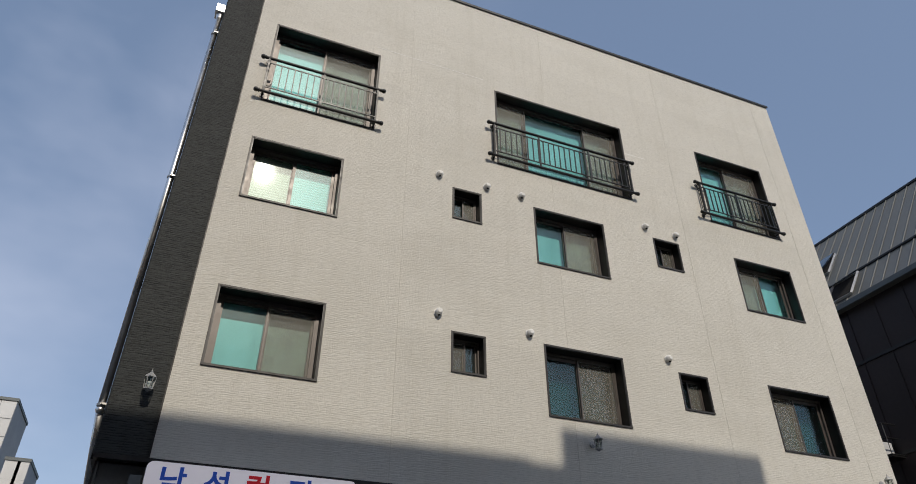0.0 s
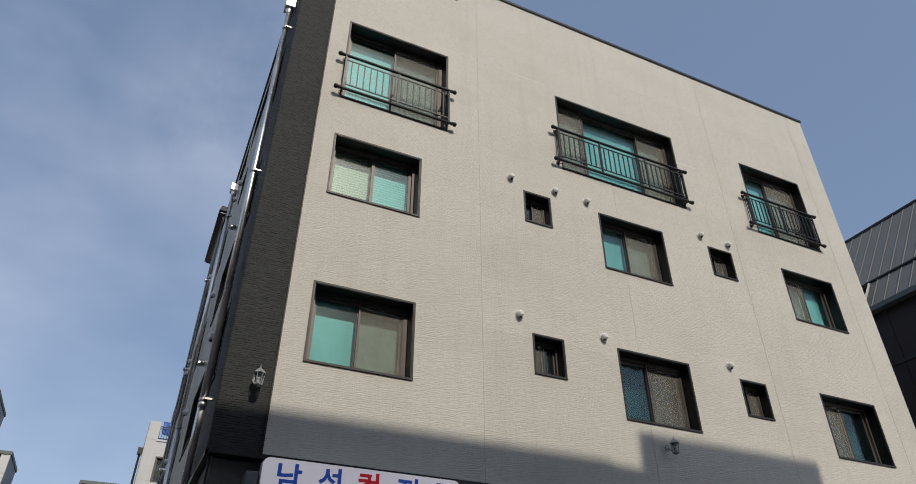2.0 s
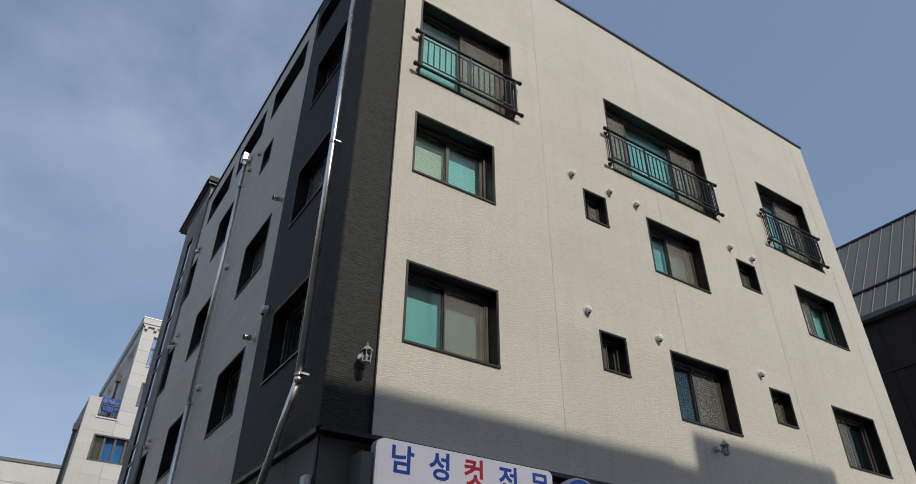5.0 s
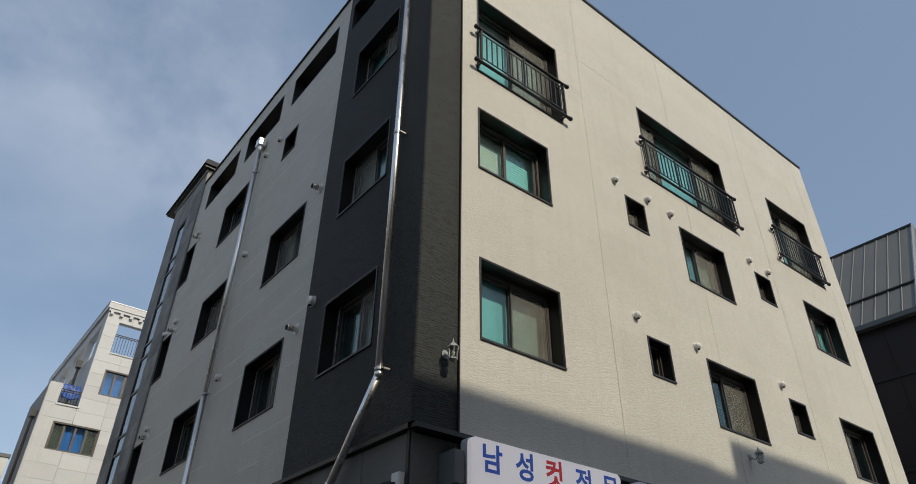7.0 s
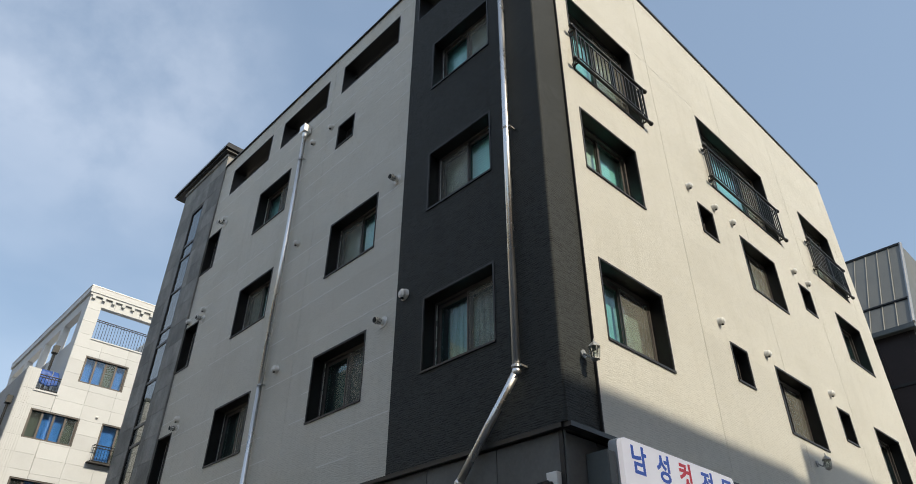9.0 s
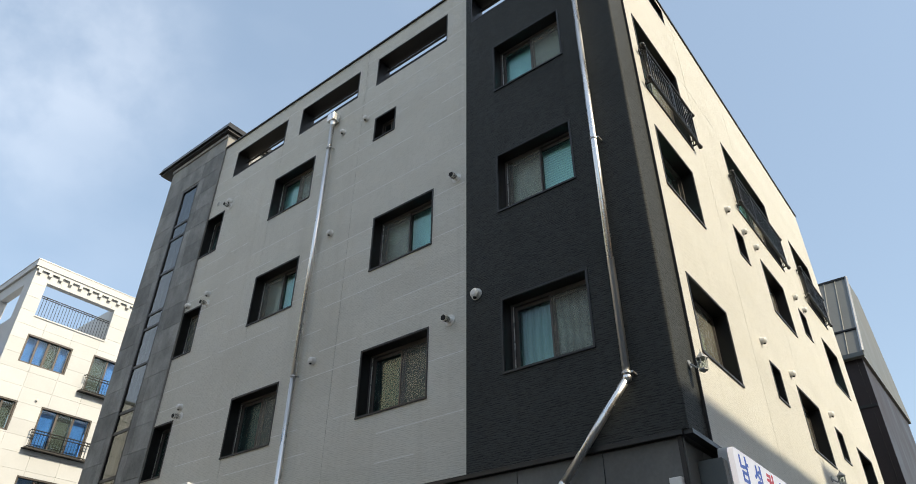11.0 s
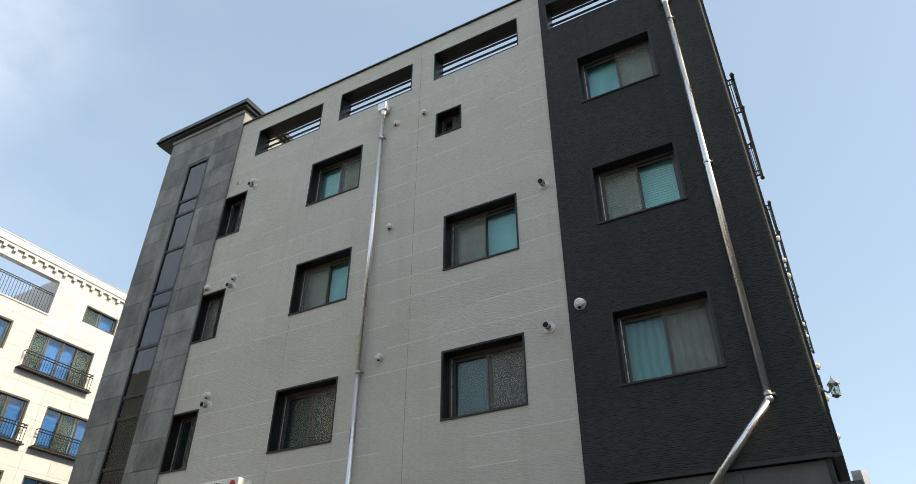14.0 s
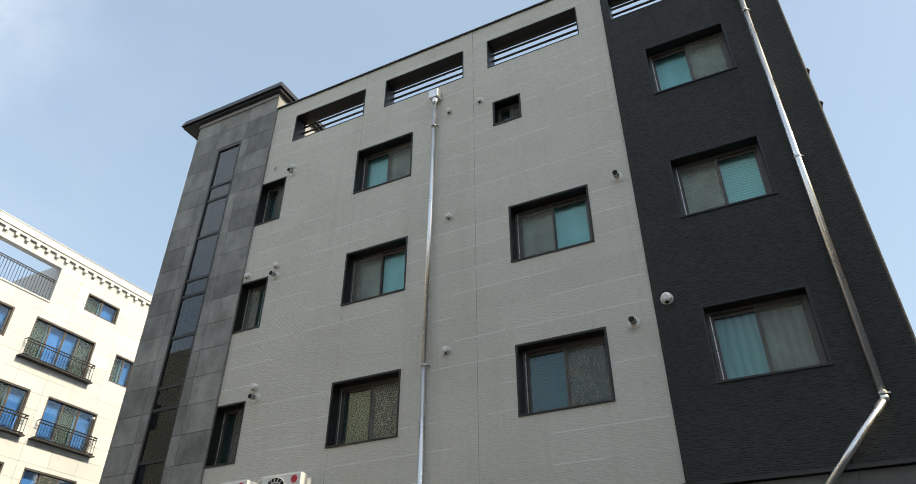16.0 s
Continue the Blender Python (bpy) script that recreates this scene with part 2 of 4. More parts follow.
M_LAMP = plain("grey_cast_lantern", (0.26, 0.265, 0.26), (0.40, 0.40, 0.39), 0.5, 0.3, 14)
M_LGLASS = pane_material("lantern_glass", (0.72, 0.76, 0.74), 0.08)
M_SIGN = plain("white_sign_acrylic", (0.70, 0.69, 0.72), (0.78, 0.77, 0.79), 0.3, 0, 1.5, 0.0)
M_LIT, _n, _l, _p = shader("lit_sign_acrylic")
_p.inputs["Base Color"].default_value, _p.inputs["Roughness"].default_value = (0.72, 0.71, 0.75, 1), 0.3
_l.new(ramp(_n, _l, tex(_n, _l, 2.0), (0.80, 0.78, 0.90), (0.90, 0.88, 0.97)), _p.inputs["Emission Color"])
_p.inputs["Emission Strength"].default_value = 0.33
M_SIGNRIM = plain("sign_rim", (0.45, 0.46, 0.47), (0.55, 0.56, 0.57), 0.4)
M_BLUE = plain("blue_lettering", (0.015, 0.07, 0.36), (0.02, 0.09, 0.42), 0.4, 0, 4, 0)
M_RED = plain("red_lettering", (0.45, 0.012, 0.02), (0.52, 0.02, 0.03), 0.4, 0, 4, 0)
for lit in (M_BLUE, M_RED):
    q = lit.node_tree.nodes["Principled BSDF"]
    q.inputs["Emission Color"].default_value = (0.02, 0.08, 0.45, 1) if lit is M_BLUE else (0.6, 0.015, 0.03, 1)
    q.inputs["Emission Strength"].default_value = 0.25
M_INK = plain("black_lettering", (0.02, 0.02, 0.02), (0.03, 0.03, 0.03), 0.5, 0, 4, 0)
M_BOXG = plain("grey_green_box", (0.10, 0.115, 0.115), (0.14, 0.155, 0.155), 0.6)
M_AC = plain("white_unit_casing", (0.66, 0.66, 0.64), (0.76, 0.76, 0.74), 0.45, 0, 5)
M_ACRED = plain("red_badge", (0.5, 0.02, 0.04), (0.58, 0.03, 0.05), 0.4, 0, 5, 0)
M_ROOFM = plain("grey_seam_metal", (0.115, 0.117, 0.108), (0.165, 0.166, 0.153), 0.5, 0.15, 0.7, 0.05, (1, 1, 0.5))
M_BROWN = plain("dark_brown_metal_cladding", (0.020, 0.013, 0.012), (0.040, 0.027, 0.025), 0.5, 0.3, 0.8, 0.05, (1, 1, 0.4))
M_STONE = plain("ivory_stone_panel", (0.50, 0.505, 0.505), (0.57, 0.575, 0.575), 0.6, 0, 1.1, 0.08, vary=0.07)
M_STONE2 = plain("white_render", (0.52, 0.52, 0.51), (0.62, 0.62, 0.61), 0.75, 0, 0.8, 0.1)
# plain grey, also the shade of distant white houses' sides put into colour
M_GREYW = plain("grey_and_shade_tone", (0.26, 0.265, 0.27), (0.36, 0.365, 0.37), 0.75, 0, 0.7, 0.1)
# blue tint holds the sky's reflection in the apartment house panes
M_SKYGLASS = pane_material("blue_window_glass", (0.52, 0.74, 0.96), 0.02, 1.7)
M_TARP = plain("blue_tarpaulin", (0.02, 0.06, 0.24), (0.04, 0.12, 0.40), 0.5, 0, 3, 0.3)
M_ASPH = plain("asphalt", (0.075, 0.073, 0.070), (0.13, 0.127, 0.12), 0.9, 0, 1.2, 0.4)
M_BEIGE = plain("beige_render", (0.50, 0.42, 0.32), (0.60, 0.52, 0.41), 0.8, 0, 0.8, 0.1)
M_BRICK = plain("brown_brick_render", (0.24, 0.16, 0.12), (0.34, 0.24, 0.18), 0.85, 0, 2.0, 0.2)


# ---------------------------------------------------------------- building kit
ORIGIN = {}


def thing(name, at, label="", category="", group="", kind=""):
    """An empty at the thing's base; its parts are given in world metres."""
    ob = new(name)
    ob.location = at
    ob.empty_display_size = 0.1
    ORIGIN[ob] = Vector(at)
    return tagged(ob, label, category, group, kind)


def part(name, bm, material, parent=None, label="", smooth=False):
    """Links a bmesh, given in world metres, as one mesh under a thing or a part."""
    o = ORIGIN[parent] if parent is not None else Vector((0, 0, 0))
    if parent is not None:
        for v in bm.verts:
            v.co -= o
    me = bpy.data.meshes.new(name)
    bm.normal_update()
    bm.to_mesh(me)
    bm.free()
    if smooth:
        me.polygons.foreach_set("use_smooth", [True] * len(me.polygons))
    me.materials.append(material)
    ob = new(name, me)
    if parent is not None:
        ob.parent = parent
    ORIGIN[ob] = o
    return tagged(ob, label)


def box(bm, x0, x1, y0, y1, z0, z1, bevel=0.0):
    x0, x1, y0, y1, z0, z1 = min(x0, x1), max(x0, x1), min(y0, y1), max(y0, y1), min(z0, z1), max(z0, z1)
    vs = [bm.verts.new((x, y, z)) for z in (z0, z1) for y in (y0, y1) for x in (x0, x1)]
    fs = [bm.faces.new([vs[i] for i in f]) for f in ((0, 2, 3, 1), (4, 5, 7, 6), (0, 1, 5, 4), (2, 6, 7, 3), (0, 4, 6, 2), (1, 3, 7, 5))]
    if bevel:
        bmesh.ops.bevel(bm, geom=list({e for f in fs for e in f.edges}), offset=bevel, segments=2, affect="EDGES", profile=0.5)
    return bm


def boxes(*rows):
    bm = bmesh.new()
    for r in rows:
        box(bm, *r)
    return bm


def tube(bm, a, b, r, seg=10, r2=None):
    """A closed round bar from a to b."""
    a, b = Vector(a), Vector(b)
    q = (b - a).to_track_quat("Z", "Y")
    m = Matrix.Translation((a + b) / 2) @ q.to_matrix().to_4x4()
    bmesh.ops.create_cone(bm, cap_ends=True, segments=seg, radius1=r, radius2=r if r2 is None else r2, depth=(b - a).length, matrix=m)
    return bm


def ball(bm, c, r, seg=10):
    bmesh.ops.create_uvsphere(bm, u_segments=seg, v_segments=max(6, seg // 2 + 2), radius=r, matrix=Matrix.Translation(c))
    return bm


def place(face, u, d, z):
    """A point u along a face, d metres in from its surface, at height z."""
    kind, at = face
    return (u, at + d, z) if kind == "south" else (at + d, u, z)


def fbox(bm, face, u0, u1, d0, d1, z0, z1, bevel=0.0):
    a, b = place(face, u0, d0, z0), place(face, u1, d1, z1)
    return box(bm, a[0], b[0], a[1], b[1], a[2], b[2], bevel)


def cut(u0, u1, z0, z1, holes):
    """Rectangles that are left of a rectangle once the holes are taken out."""
    rest = [(u0, u1, z0, z1)]
    for a, b, c, d in holes:
        nxt = []
        for p, q, r, s in rest:
            if a >= q or b <= p or c >= s or d <= r:
                nxt.append((p, q, r, s))
                continue
            if r < c:
                nxt.append((p, q, r, c))
            if d < s:
                nxt.append((p, q, d, s))
            lo, hi = max(r, c), min(s, d)
            if p < a:
                nxt.append((p, a, lo, hi))
            if b < q:
                nxt.append((b, q, lo, hi))
        rest = nxt
    return [t for t in rest if t[1] - t[0] > 0.004 and t[3] - t[2] > 0.004]


def core_wall(name, face, u0, u1, z0, z1, d0, d1, holes, material, label):
    """A wall of real thickness with its openings."""
    bm = bmesh.new()
    for a, b, c, d in cut(u0, u1, z0, z1, holes):
        fbox(bm, face, a, b, d0, d1, c, d)
    return tagged(part(name, bm, material), label, "wall", "", "structure")


def cladding(wall, name, face, ulines, zlines, holes, material, gap_u, gap_z, thick=0.02, rng=None):
    """Separate cladding boards between the lines, cut round the openings."""
    for i in range(len(ulines) - 1):
        for k in range(len(zlines) - 1):
            u0, u1, z0, z1 = ulines[i] + gap_u / 2, ulines[i + 1] - gap_u / 2, zlines[k] + gap_z / 2, zlines[k + 1] - gap_z / 2
            near = [h for h in holes if h[0] < u1 and h[1] > u0 and h[2] < z1 and h[3] > z0]
            rest = cut(u0, u1, z0, z1, near)
            if not rest:
                continue
            off = rng.uniform(-0.0002, 0.0002) if rng else 0.0
            bm = bmesh.new()
            for a, b, c, d in rest:
                fbox(bm, face, a, b, off, thick, c, d)
            part(name, bm, material, wall)


def steps(a, b, step):
    n = max(1, round((b - a) / step))
    return [a + (b - a) * i / n for i in range(n + 1)]


# ---------------------------------------------------------------- main building: walls
SOUTH = ("south", 0.0)
WEST = ("west", 0.12)
WESTB = ("west", 0.09)
BASE, TOP, EAST_END, NORTH_END = 4.036, 14.48, 13.22, 11.65
rng = random.Random(4)

# openings: name -> u0, u1, z0, z1
F2, F3, F4 = (5.282, 6.461), (8.036, 9.224), (10.072, 11.996)
S2, S3 = (5.745, 6.391), (8.575, 9.214)
south_windows = [
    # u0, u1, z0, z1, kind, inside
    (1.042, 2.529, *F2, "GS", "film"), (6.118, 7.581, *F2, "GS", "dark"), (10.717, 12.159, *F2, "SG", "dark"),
    (1.042, 2.529, *F3, "CG", "blind"), (6.118, 7.581, *F3, "GS", "film"), (10.717, 12.164, *F3, "SG", "film"),
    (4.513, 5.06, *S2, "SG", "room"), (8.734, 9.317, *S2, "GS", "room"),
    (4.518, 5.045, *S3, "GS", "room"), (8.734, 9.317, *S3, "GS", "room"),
    (1.042, 2.986, *F4, "GS", "film"), (5.419, 8.374, *F4, "SGS", "film"), (10.37, 12.198, *F4, "GS", "film"),
]
W2, W3, W4 = (5.286, 6.443), (8.04, 9.219), (10.773, 11.967)
west_windows = [
    (1.023, 2.428, *W2, "GS", "curtain"), (1.023, 2.428, *W3, "SG", "blind"), (1.013, 2.428, *W4, "GS", "film"),
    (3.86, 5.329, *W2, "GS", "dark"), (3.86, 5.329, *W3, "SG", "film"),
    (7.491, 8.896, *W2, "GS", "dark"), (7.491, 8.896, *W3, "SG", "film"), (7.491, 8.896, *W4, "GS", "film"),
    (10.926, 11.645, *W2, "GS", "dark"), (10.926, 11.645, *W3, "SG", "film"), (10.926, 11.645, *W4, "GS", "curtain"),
    (4.986, 5.571, 11.36, 11.995, "GS", "room"),
]
terrace = [(0.983, 2.945, 13.1, 13.933), (3.606, 5.673, 13.081, 13.957), (6.255, 8.303, 13.081, 13.957), (8.867, 10.944, 13.081, 13.957)]
south_terrace = [(1.249, 3.192, 13.832, 14.331)]
south_holes = [w[:4] for w in south_windows] + south_terrace
west_holes = [w[:4] for w in west_windows] + terrace

STRIP = ("south", 0.03)
wall_south = core_wall("wall_south", SOUTH, 0.142, EAST_END, BASE, TOP, 0.055, 0.26, south_holes, M_CORE, "street wall clad in off-white split-stone siding, black strip at its corner")
wall_west = core_wall("wall_west", WEST, 0.27, NORTH_END, BASE, TOP, 0.024, 0.24, west_holes, M_CORE, "side wall clad in off-white siding with a black corner bay")
rows = [BASE + 0.455 * i for i in range(24)]
rows[-1] = TOP
cladding(wall_south, "siding_panel", SOUTH, [0.708, 3.63, 6.55, 9.56, 12.63, EAST_END], rows, south_holes, M_WHITE, 0.009, 0.0005, 0.02, rng)
cladding(wall_south, "black_siding_panel", STRIP, [0.115, 0.701], rows, [], M_BLACK, 0.004, 0.0005, 0.02, rng)
cladding(wall_west, "siding_panel", WEST, [3.079, 6.022, 8.867, NORTH_END], rows, west_holes, M_WHITE, 0.009, 0.0005, 0.02, rng)
cladding(wall_west, "black_siding_panel", WESTB, [0.07, 3.079], rows, west_holes, M_BLACK, 0.0, 0.0012, 0.05, rng)
# joint filler behind the open vertical joints
for u in (3.63, 6.55, 9.56, 12.63):
    bm = bmesh.new()
    for a, b, c, d in cut(u - 0.0075, u + 0.0075, BASE, TOP, south_holes):
        fbox(bm, SOUTH, a, b, 0.004, 0.019, c, d)
    part("joint_filler", bm, M_CAULK, wall_south)
for u in (6.022, 8.867):
    bm = bmesh.new()
    for a, b, c, d in cut(u - 0.0075, u + 0.0075, BASE, TOP, west_holes):
        fbox(bm, WEST, a, b, 0.004, 0.019, c, d)
    part("joint_filler", bm, M_CAULKW, wall_west)
# slim brown strip where black meets white, and the corner bead
part("corner_bead", boxes((0.697, 0.713, -0.008, 0.05, BASE, TOP)), M_FLANGE, wall_south)
bm = bmesh.new()
ring = [(0.088, 0.072), (0.092, 0.048), (0.104, 0.034), (0.118, 0.028), (0.118, 0.072)]
lo, hi = [bm.verts.new((x, y, BASE)) for x, y in ring], [bm.verts.new((x, y, TOP)) for x, y in ring]
for i in range(5):
    bm.faces.new((lo[i], lo[(i + 1) % 5], hi[(i + 1) % 5], hi[i]))
bm.faces.new(lo[::-1])
bm.faces.new(hi)
part("corner_bead", bm, M_BLACK, wall_south)
# thin pale sealant on some of the level seams
for wall, face, a0, a1, holes, odds in ((wall_west, WEST, 3.15, 11.62, west_holes, 0.75), (wall_south, SOUTH, 0.75, 13.1, south_holes, 0.02)):
    bm = bmesh.new()
    for z in rows[1:-1]:
        u = a0
        while u < a1 - 0.4:
            long = min(rng.uniform(0.5, 2.4), a1 - u)
            if rng.random() < odds:
                for p, q, r, s in cut(u, u + long, z - 0.007, z + 0.007, holes):
                    fbox(bm, face, p, q, -0.0025, 0.004, r, s)
            u += long + rng.uniform(0.0, 0.5)
    part("seam_sealant", bm, M_VENT, wall)
# closing walls, never faced by the walk, floors and roof
tagged(part("wall_east", boxes((EAST_END - 0.24, EAST_END - 0.003, 0.262, 15.0, 0, TOP)), M_STONE2), "plain rendered far side wall", "wall", "", "structure")
tagged(part("wall_north", boxes((3.4, EAST_END - 0.25, 14.8, 15.0, 0, TOP)), M_STONE2), "plain rendered rear wall", "wall", "", "structure")
bm = boxes((0.37, EAST_END - 0.25, 0.27, 14.78, 12.75, 13.0))
tagged(part("roof_slab", bm, M_CONC2), "flat concrete roof behind the parapet", "roof", "", "structure")
for z in (3.9, 6.98, 9.78):
    tagged(part("floor_slab", boxes((0.37, EAST_END - 0.25, 0.27, 14.78, z - 0.2, z)), M_ROOMDIM), "bare concrete storey floor", "floor", "", "structure")

# coping along the parapet
coping = thing("parapet_coping", (6.5, 0.0, TOP), "dark folded-metal coping along the roof edge", "coping", "", "structure")
part("south_coping", boxes((0.06, EAST_END + 0.03, -0.03, 0.30, TOP + 0.002, TOP + 0.032), (0.06, EAST_END + 0.03, -0.03, -0.018, TOP - 0.03, TOP + 0.001)), M_COPING, coping)
part("west_coping", boxes((0.078, 0.40, 0.302, NORTH_END - 0.02, TOP + 0.002, TOP + 0.026), (0.076, 0.086, 0.0, NORTH_END - 0.02, TOP - 0.012, TOP + 0.001)), M_COPING, coping)
# drip trim at the foot of the upper storeys
trim = thing("drip_trim", (0.0, 0.0, BASE), "dark metal drip trim under the siding", "trim", "", "structure")
part("south_trim", boxes((0.118, EAST_END, -0.006, 0.10, BASE - 0.055, BASE - 0.002)), M_COPING, trim)
part("west_trim", boxes((0.088, 0.16, 0.102, NORTH_END - 0.01, BASE - 0.055, BASE - 0.002)), M_COPING, trim)

# ---------------------------------------------------------------- ground floor
ground_w = tagged(part("wall_ground_west", boxes((0.19, 0.36, 0.3, 15.0, 0.0, BASE - 0.06)), M_CORE), "ground-floor side wall of grey concrete panels", "wall", "", "structure")
zz = steps(0.0, BASE - 0.06, 1.32)
cladding(ground_w, "concrete_panel", ("west", 0.165), [0.12] + steps(1.12, 12.0, 1.2), zz, [], M_CONC2, 0.012, 0.012, 0.022, rng)
ground_s = tagged(part("wall_ground_south", boxes((0.36, EAST_END, 0.20, 0.40, 0.0, BASE - 0.06)), M_CORE), "ground-floor shop wall of grey concrete panels", "wall", "", "structure")
cladding(ground_s, "concrete_panel", ("south", 0.165), [0.165, 0.78] + steps(0.78, 13.2, 1.24)[1:], zz, [], M_CONC2, 0.012, 0.012, 0.03, rng)
part("corner_post", boxes((0.14, 0.19, 0.14, 0.19, 0.0, BASE - 0.06)), M_FLANGE, ground_s)


# ---------------------------------------------------------------- windows
def window(number, face, w, depth=0.20):
    """A sliding window in a black metal reveal; leaves are named from outside, left to right."""
    u0, u1, z0, z1, leaves, inside = w
    west = face[0] == "west"
    if west:
        leaves = leaves[::-1]
    tall = z1 - z0 > 1.6
    ob = thing("window_%d" % number, place(face, (u0 + u1) / 2, 0.1, z0), "", "window", "", "structure")
    looks = {"film": "frosted green-tinted glass", "blind": "white slatted blind behind green glass", "curtain": "curtain behind green glass", "room": "dark sheet in place of the dim room behind", "dark": "curtain sheet darkened for the dim interior, behind green glass"}
    tagged(ob, "%s sliding window in black reveal, %s" % ("full-height" if tall else ("small" if u1 - u0 < 0.9 else "bronze-framed"), looks[inside]))
    back = depth + 0.14
    t = 0.022
    bm = bmesh.new()
    fbox(bm, face, u0, u1, 0.0, back, z1 - t, z1)
    fbox(bm, face, u0, u1, 0.0, back, z0, z0 + t)
    fbox(bm, face, u0, u0 + t, 0.0, back, z0 + t, z1 - t)
    fbox(bm, face, u1 - t, u1, 0.0, back, z0 + t, z1 - t)
    part("reveal_lining", bm, M_LINING, ob)
    bm = bmesh.new()
    e = 0.016
    fbox(bm, face, u0 - e, u1 + e, -0.010, -0.001, z1 - 0.012, z1 + e)
    fbox(bm, face, u0 - e, u1 + e, -0.022, -0.001, z0 - e, z0 + 0.014)
    fbox(bm, face, u0 - e, u0 + 0.010, -0.010, -0.001, z0 + 0.015, z1 - 0.013)
    fbox(bm, face, u1 - 0.010, u1 + e, -0.010, -0.001, z0 + 0.015, z1 - 0.013)
    part("flashing", bm, M_LINING if face is WESTB else M_FLANGE, ob)
    a0, a1, b0, b1 = u0 + t, u1 - t, z0 + t, z1 - t
    f = 0.045 if u1 - u0 > 0.9 else 0.03
    bm = bmesh.new()
    fbox(bm, face, a0, a1, depth, depth + 0.13, b1 - f, b1)
    fbox(bm, face, a0, a1, depth, depth + 0.13, b0, b0 + f)
    fbox(bm, face, a0, a0 + f, depth, depth + 0.13, b0 + f, b1 - f)
    fbox(bm, face, a1 - f, a1, depth, depth + 0.13, b0 + f, b1 - f)
    part("window_frame", bm, M_FRAME, ob)
    a0, a1, b0, b1 = a0 + f, a1 - f, b0 + f, b1 - f
    n = len(leaves)
    share = [1.0] * n if n < 3 else [0.24, 0.50, 0.26]
    total, at = sum(share), a0
    s = 0.05 if u1 - u0 > 0.9 else 0.028
    for i, leaf in enumerate(leaves):
        wide = (a1 - a0) * share[i] / total
        l0, l1 = at - (0.02 if i else 0), at + wide + (0.02 if i < n - 1 else 0)
        at += wide
        d = depth + (0.045 if (leaf == "G") else 0.075)
        bm = bmesh.new()
        fbox(bm, face, l0, l1, d, d + 0.026, b1 - s, b1)
        fbox(bm, face, l0, l1, d, d + 0.026, b0, b0 + s)
        fbox(bm, face, l0, l0 + s, d, d + 0.026, b0 + s, b1 - s)
        fbox(bm, face, l1 - s, l1, d, d + 0.026, b0 + s, b1 - s)
        sash = part("sash", bm, M_FRAME, ob)
        bm = bmesh.new()
        fbox(bm, face, l0 + s, l1 - s, d + 0.010, d + 0.016, b0 + s, b1 - s)
        part("pane", bm, M_GLASS if leaf == "G" else M_CLEAR, sash)
        if leaf == "S":
            q = 0.022
            dd = depth + 0.008
            bm = bmesh.new()
            fbox(bm, face, l0, l1, dd, dd + 0.02, b1 - q, b1)
            fbox(bm, face, l0, l1, dd, dd + 0.02, b0, b0 + q)
            fbox(bm, face, l0, l0 + q, dd, dd + 0.02, b0 + q, b1 - q)
            fbox(bm, face, l1 - q, l1, dd, dd + 0.02, b0 + q, b1 - q)
            scr = part("insect_screen", bm, M_FRAME, ob, "sliding insect screen")
            bm = bmesh.new()
            fbox(bm, face, l0 + q, l1 - q, dd + 0.009, dd + 0.011, b0 + q, b1 - q)
            part("mesh", bm, M_SCREEN, scr)
    # bright bare edge of the outer track
    bm = bmesh.new()
    if west:
        fbox(bm, face, a1 - 0.012, a1, depth - 0.006, depth + 0.004, b0, b1)
    else:
        fbox(bm, face, a0, a0 + 0.014, depth - 0.006, depth + 0.004, b0, b1)
    part("track_edge", bm, M_EDGE if west and u1 - u0 > 0.7 else M_FRAME, ob)
    # what stands behind the glass; room and dark sheets hold interior shade as colour
    cloth = {"film": M_FILM, "blind": M_BLIND, "curtain": M_CURTY if west else M_CURTX, "room": M_ROOMDIM, "dark": M_DIM}[inside]
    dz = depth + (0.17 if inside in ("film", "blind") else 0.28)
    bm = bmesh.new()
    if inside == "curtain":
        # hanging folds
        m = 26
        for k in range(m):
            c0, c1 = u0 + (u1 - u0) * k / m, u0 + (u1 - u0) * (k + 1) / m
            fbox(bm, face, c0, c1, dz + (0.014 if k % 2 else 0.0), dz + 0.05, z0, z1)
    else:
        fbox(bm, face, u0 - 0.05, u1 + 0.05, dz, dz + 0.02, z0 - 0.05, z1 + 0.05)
    part("inner_cover", bm, cloth, ob, {"film": "frosted inner window", "blind": "white slatted blind", "curtain": "hanging curtain", "room": "dark sheet in place of the dim room behind", "dark": "flat curtain sheet darkened for the dim interior"}[inside])
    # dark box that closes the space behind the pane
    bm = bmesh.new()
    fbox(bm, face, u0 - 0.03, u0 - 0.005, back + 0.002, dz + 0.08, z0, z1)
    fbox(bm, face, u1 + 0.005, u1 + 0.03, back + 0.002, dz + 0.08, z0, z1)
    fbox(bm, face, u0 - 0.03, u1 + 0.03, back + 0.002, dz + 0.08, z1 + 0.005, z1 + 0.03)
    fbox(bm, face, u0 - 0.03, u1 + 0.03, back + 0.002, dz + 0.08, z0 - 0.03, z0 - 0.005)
    part("inner_jamb", bm, M_ROOMDIM, ob)
    return ob


count = 0
for w in south_windows:
    count += 1
    window(count, SOUTH, w, 0.17 if w[1] - w[0] < 0.9 else 0.20)
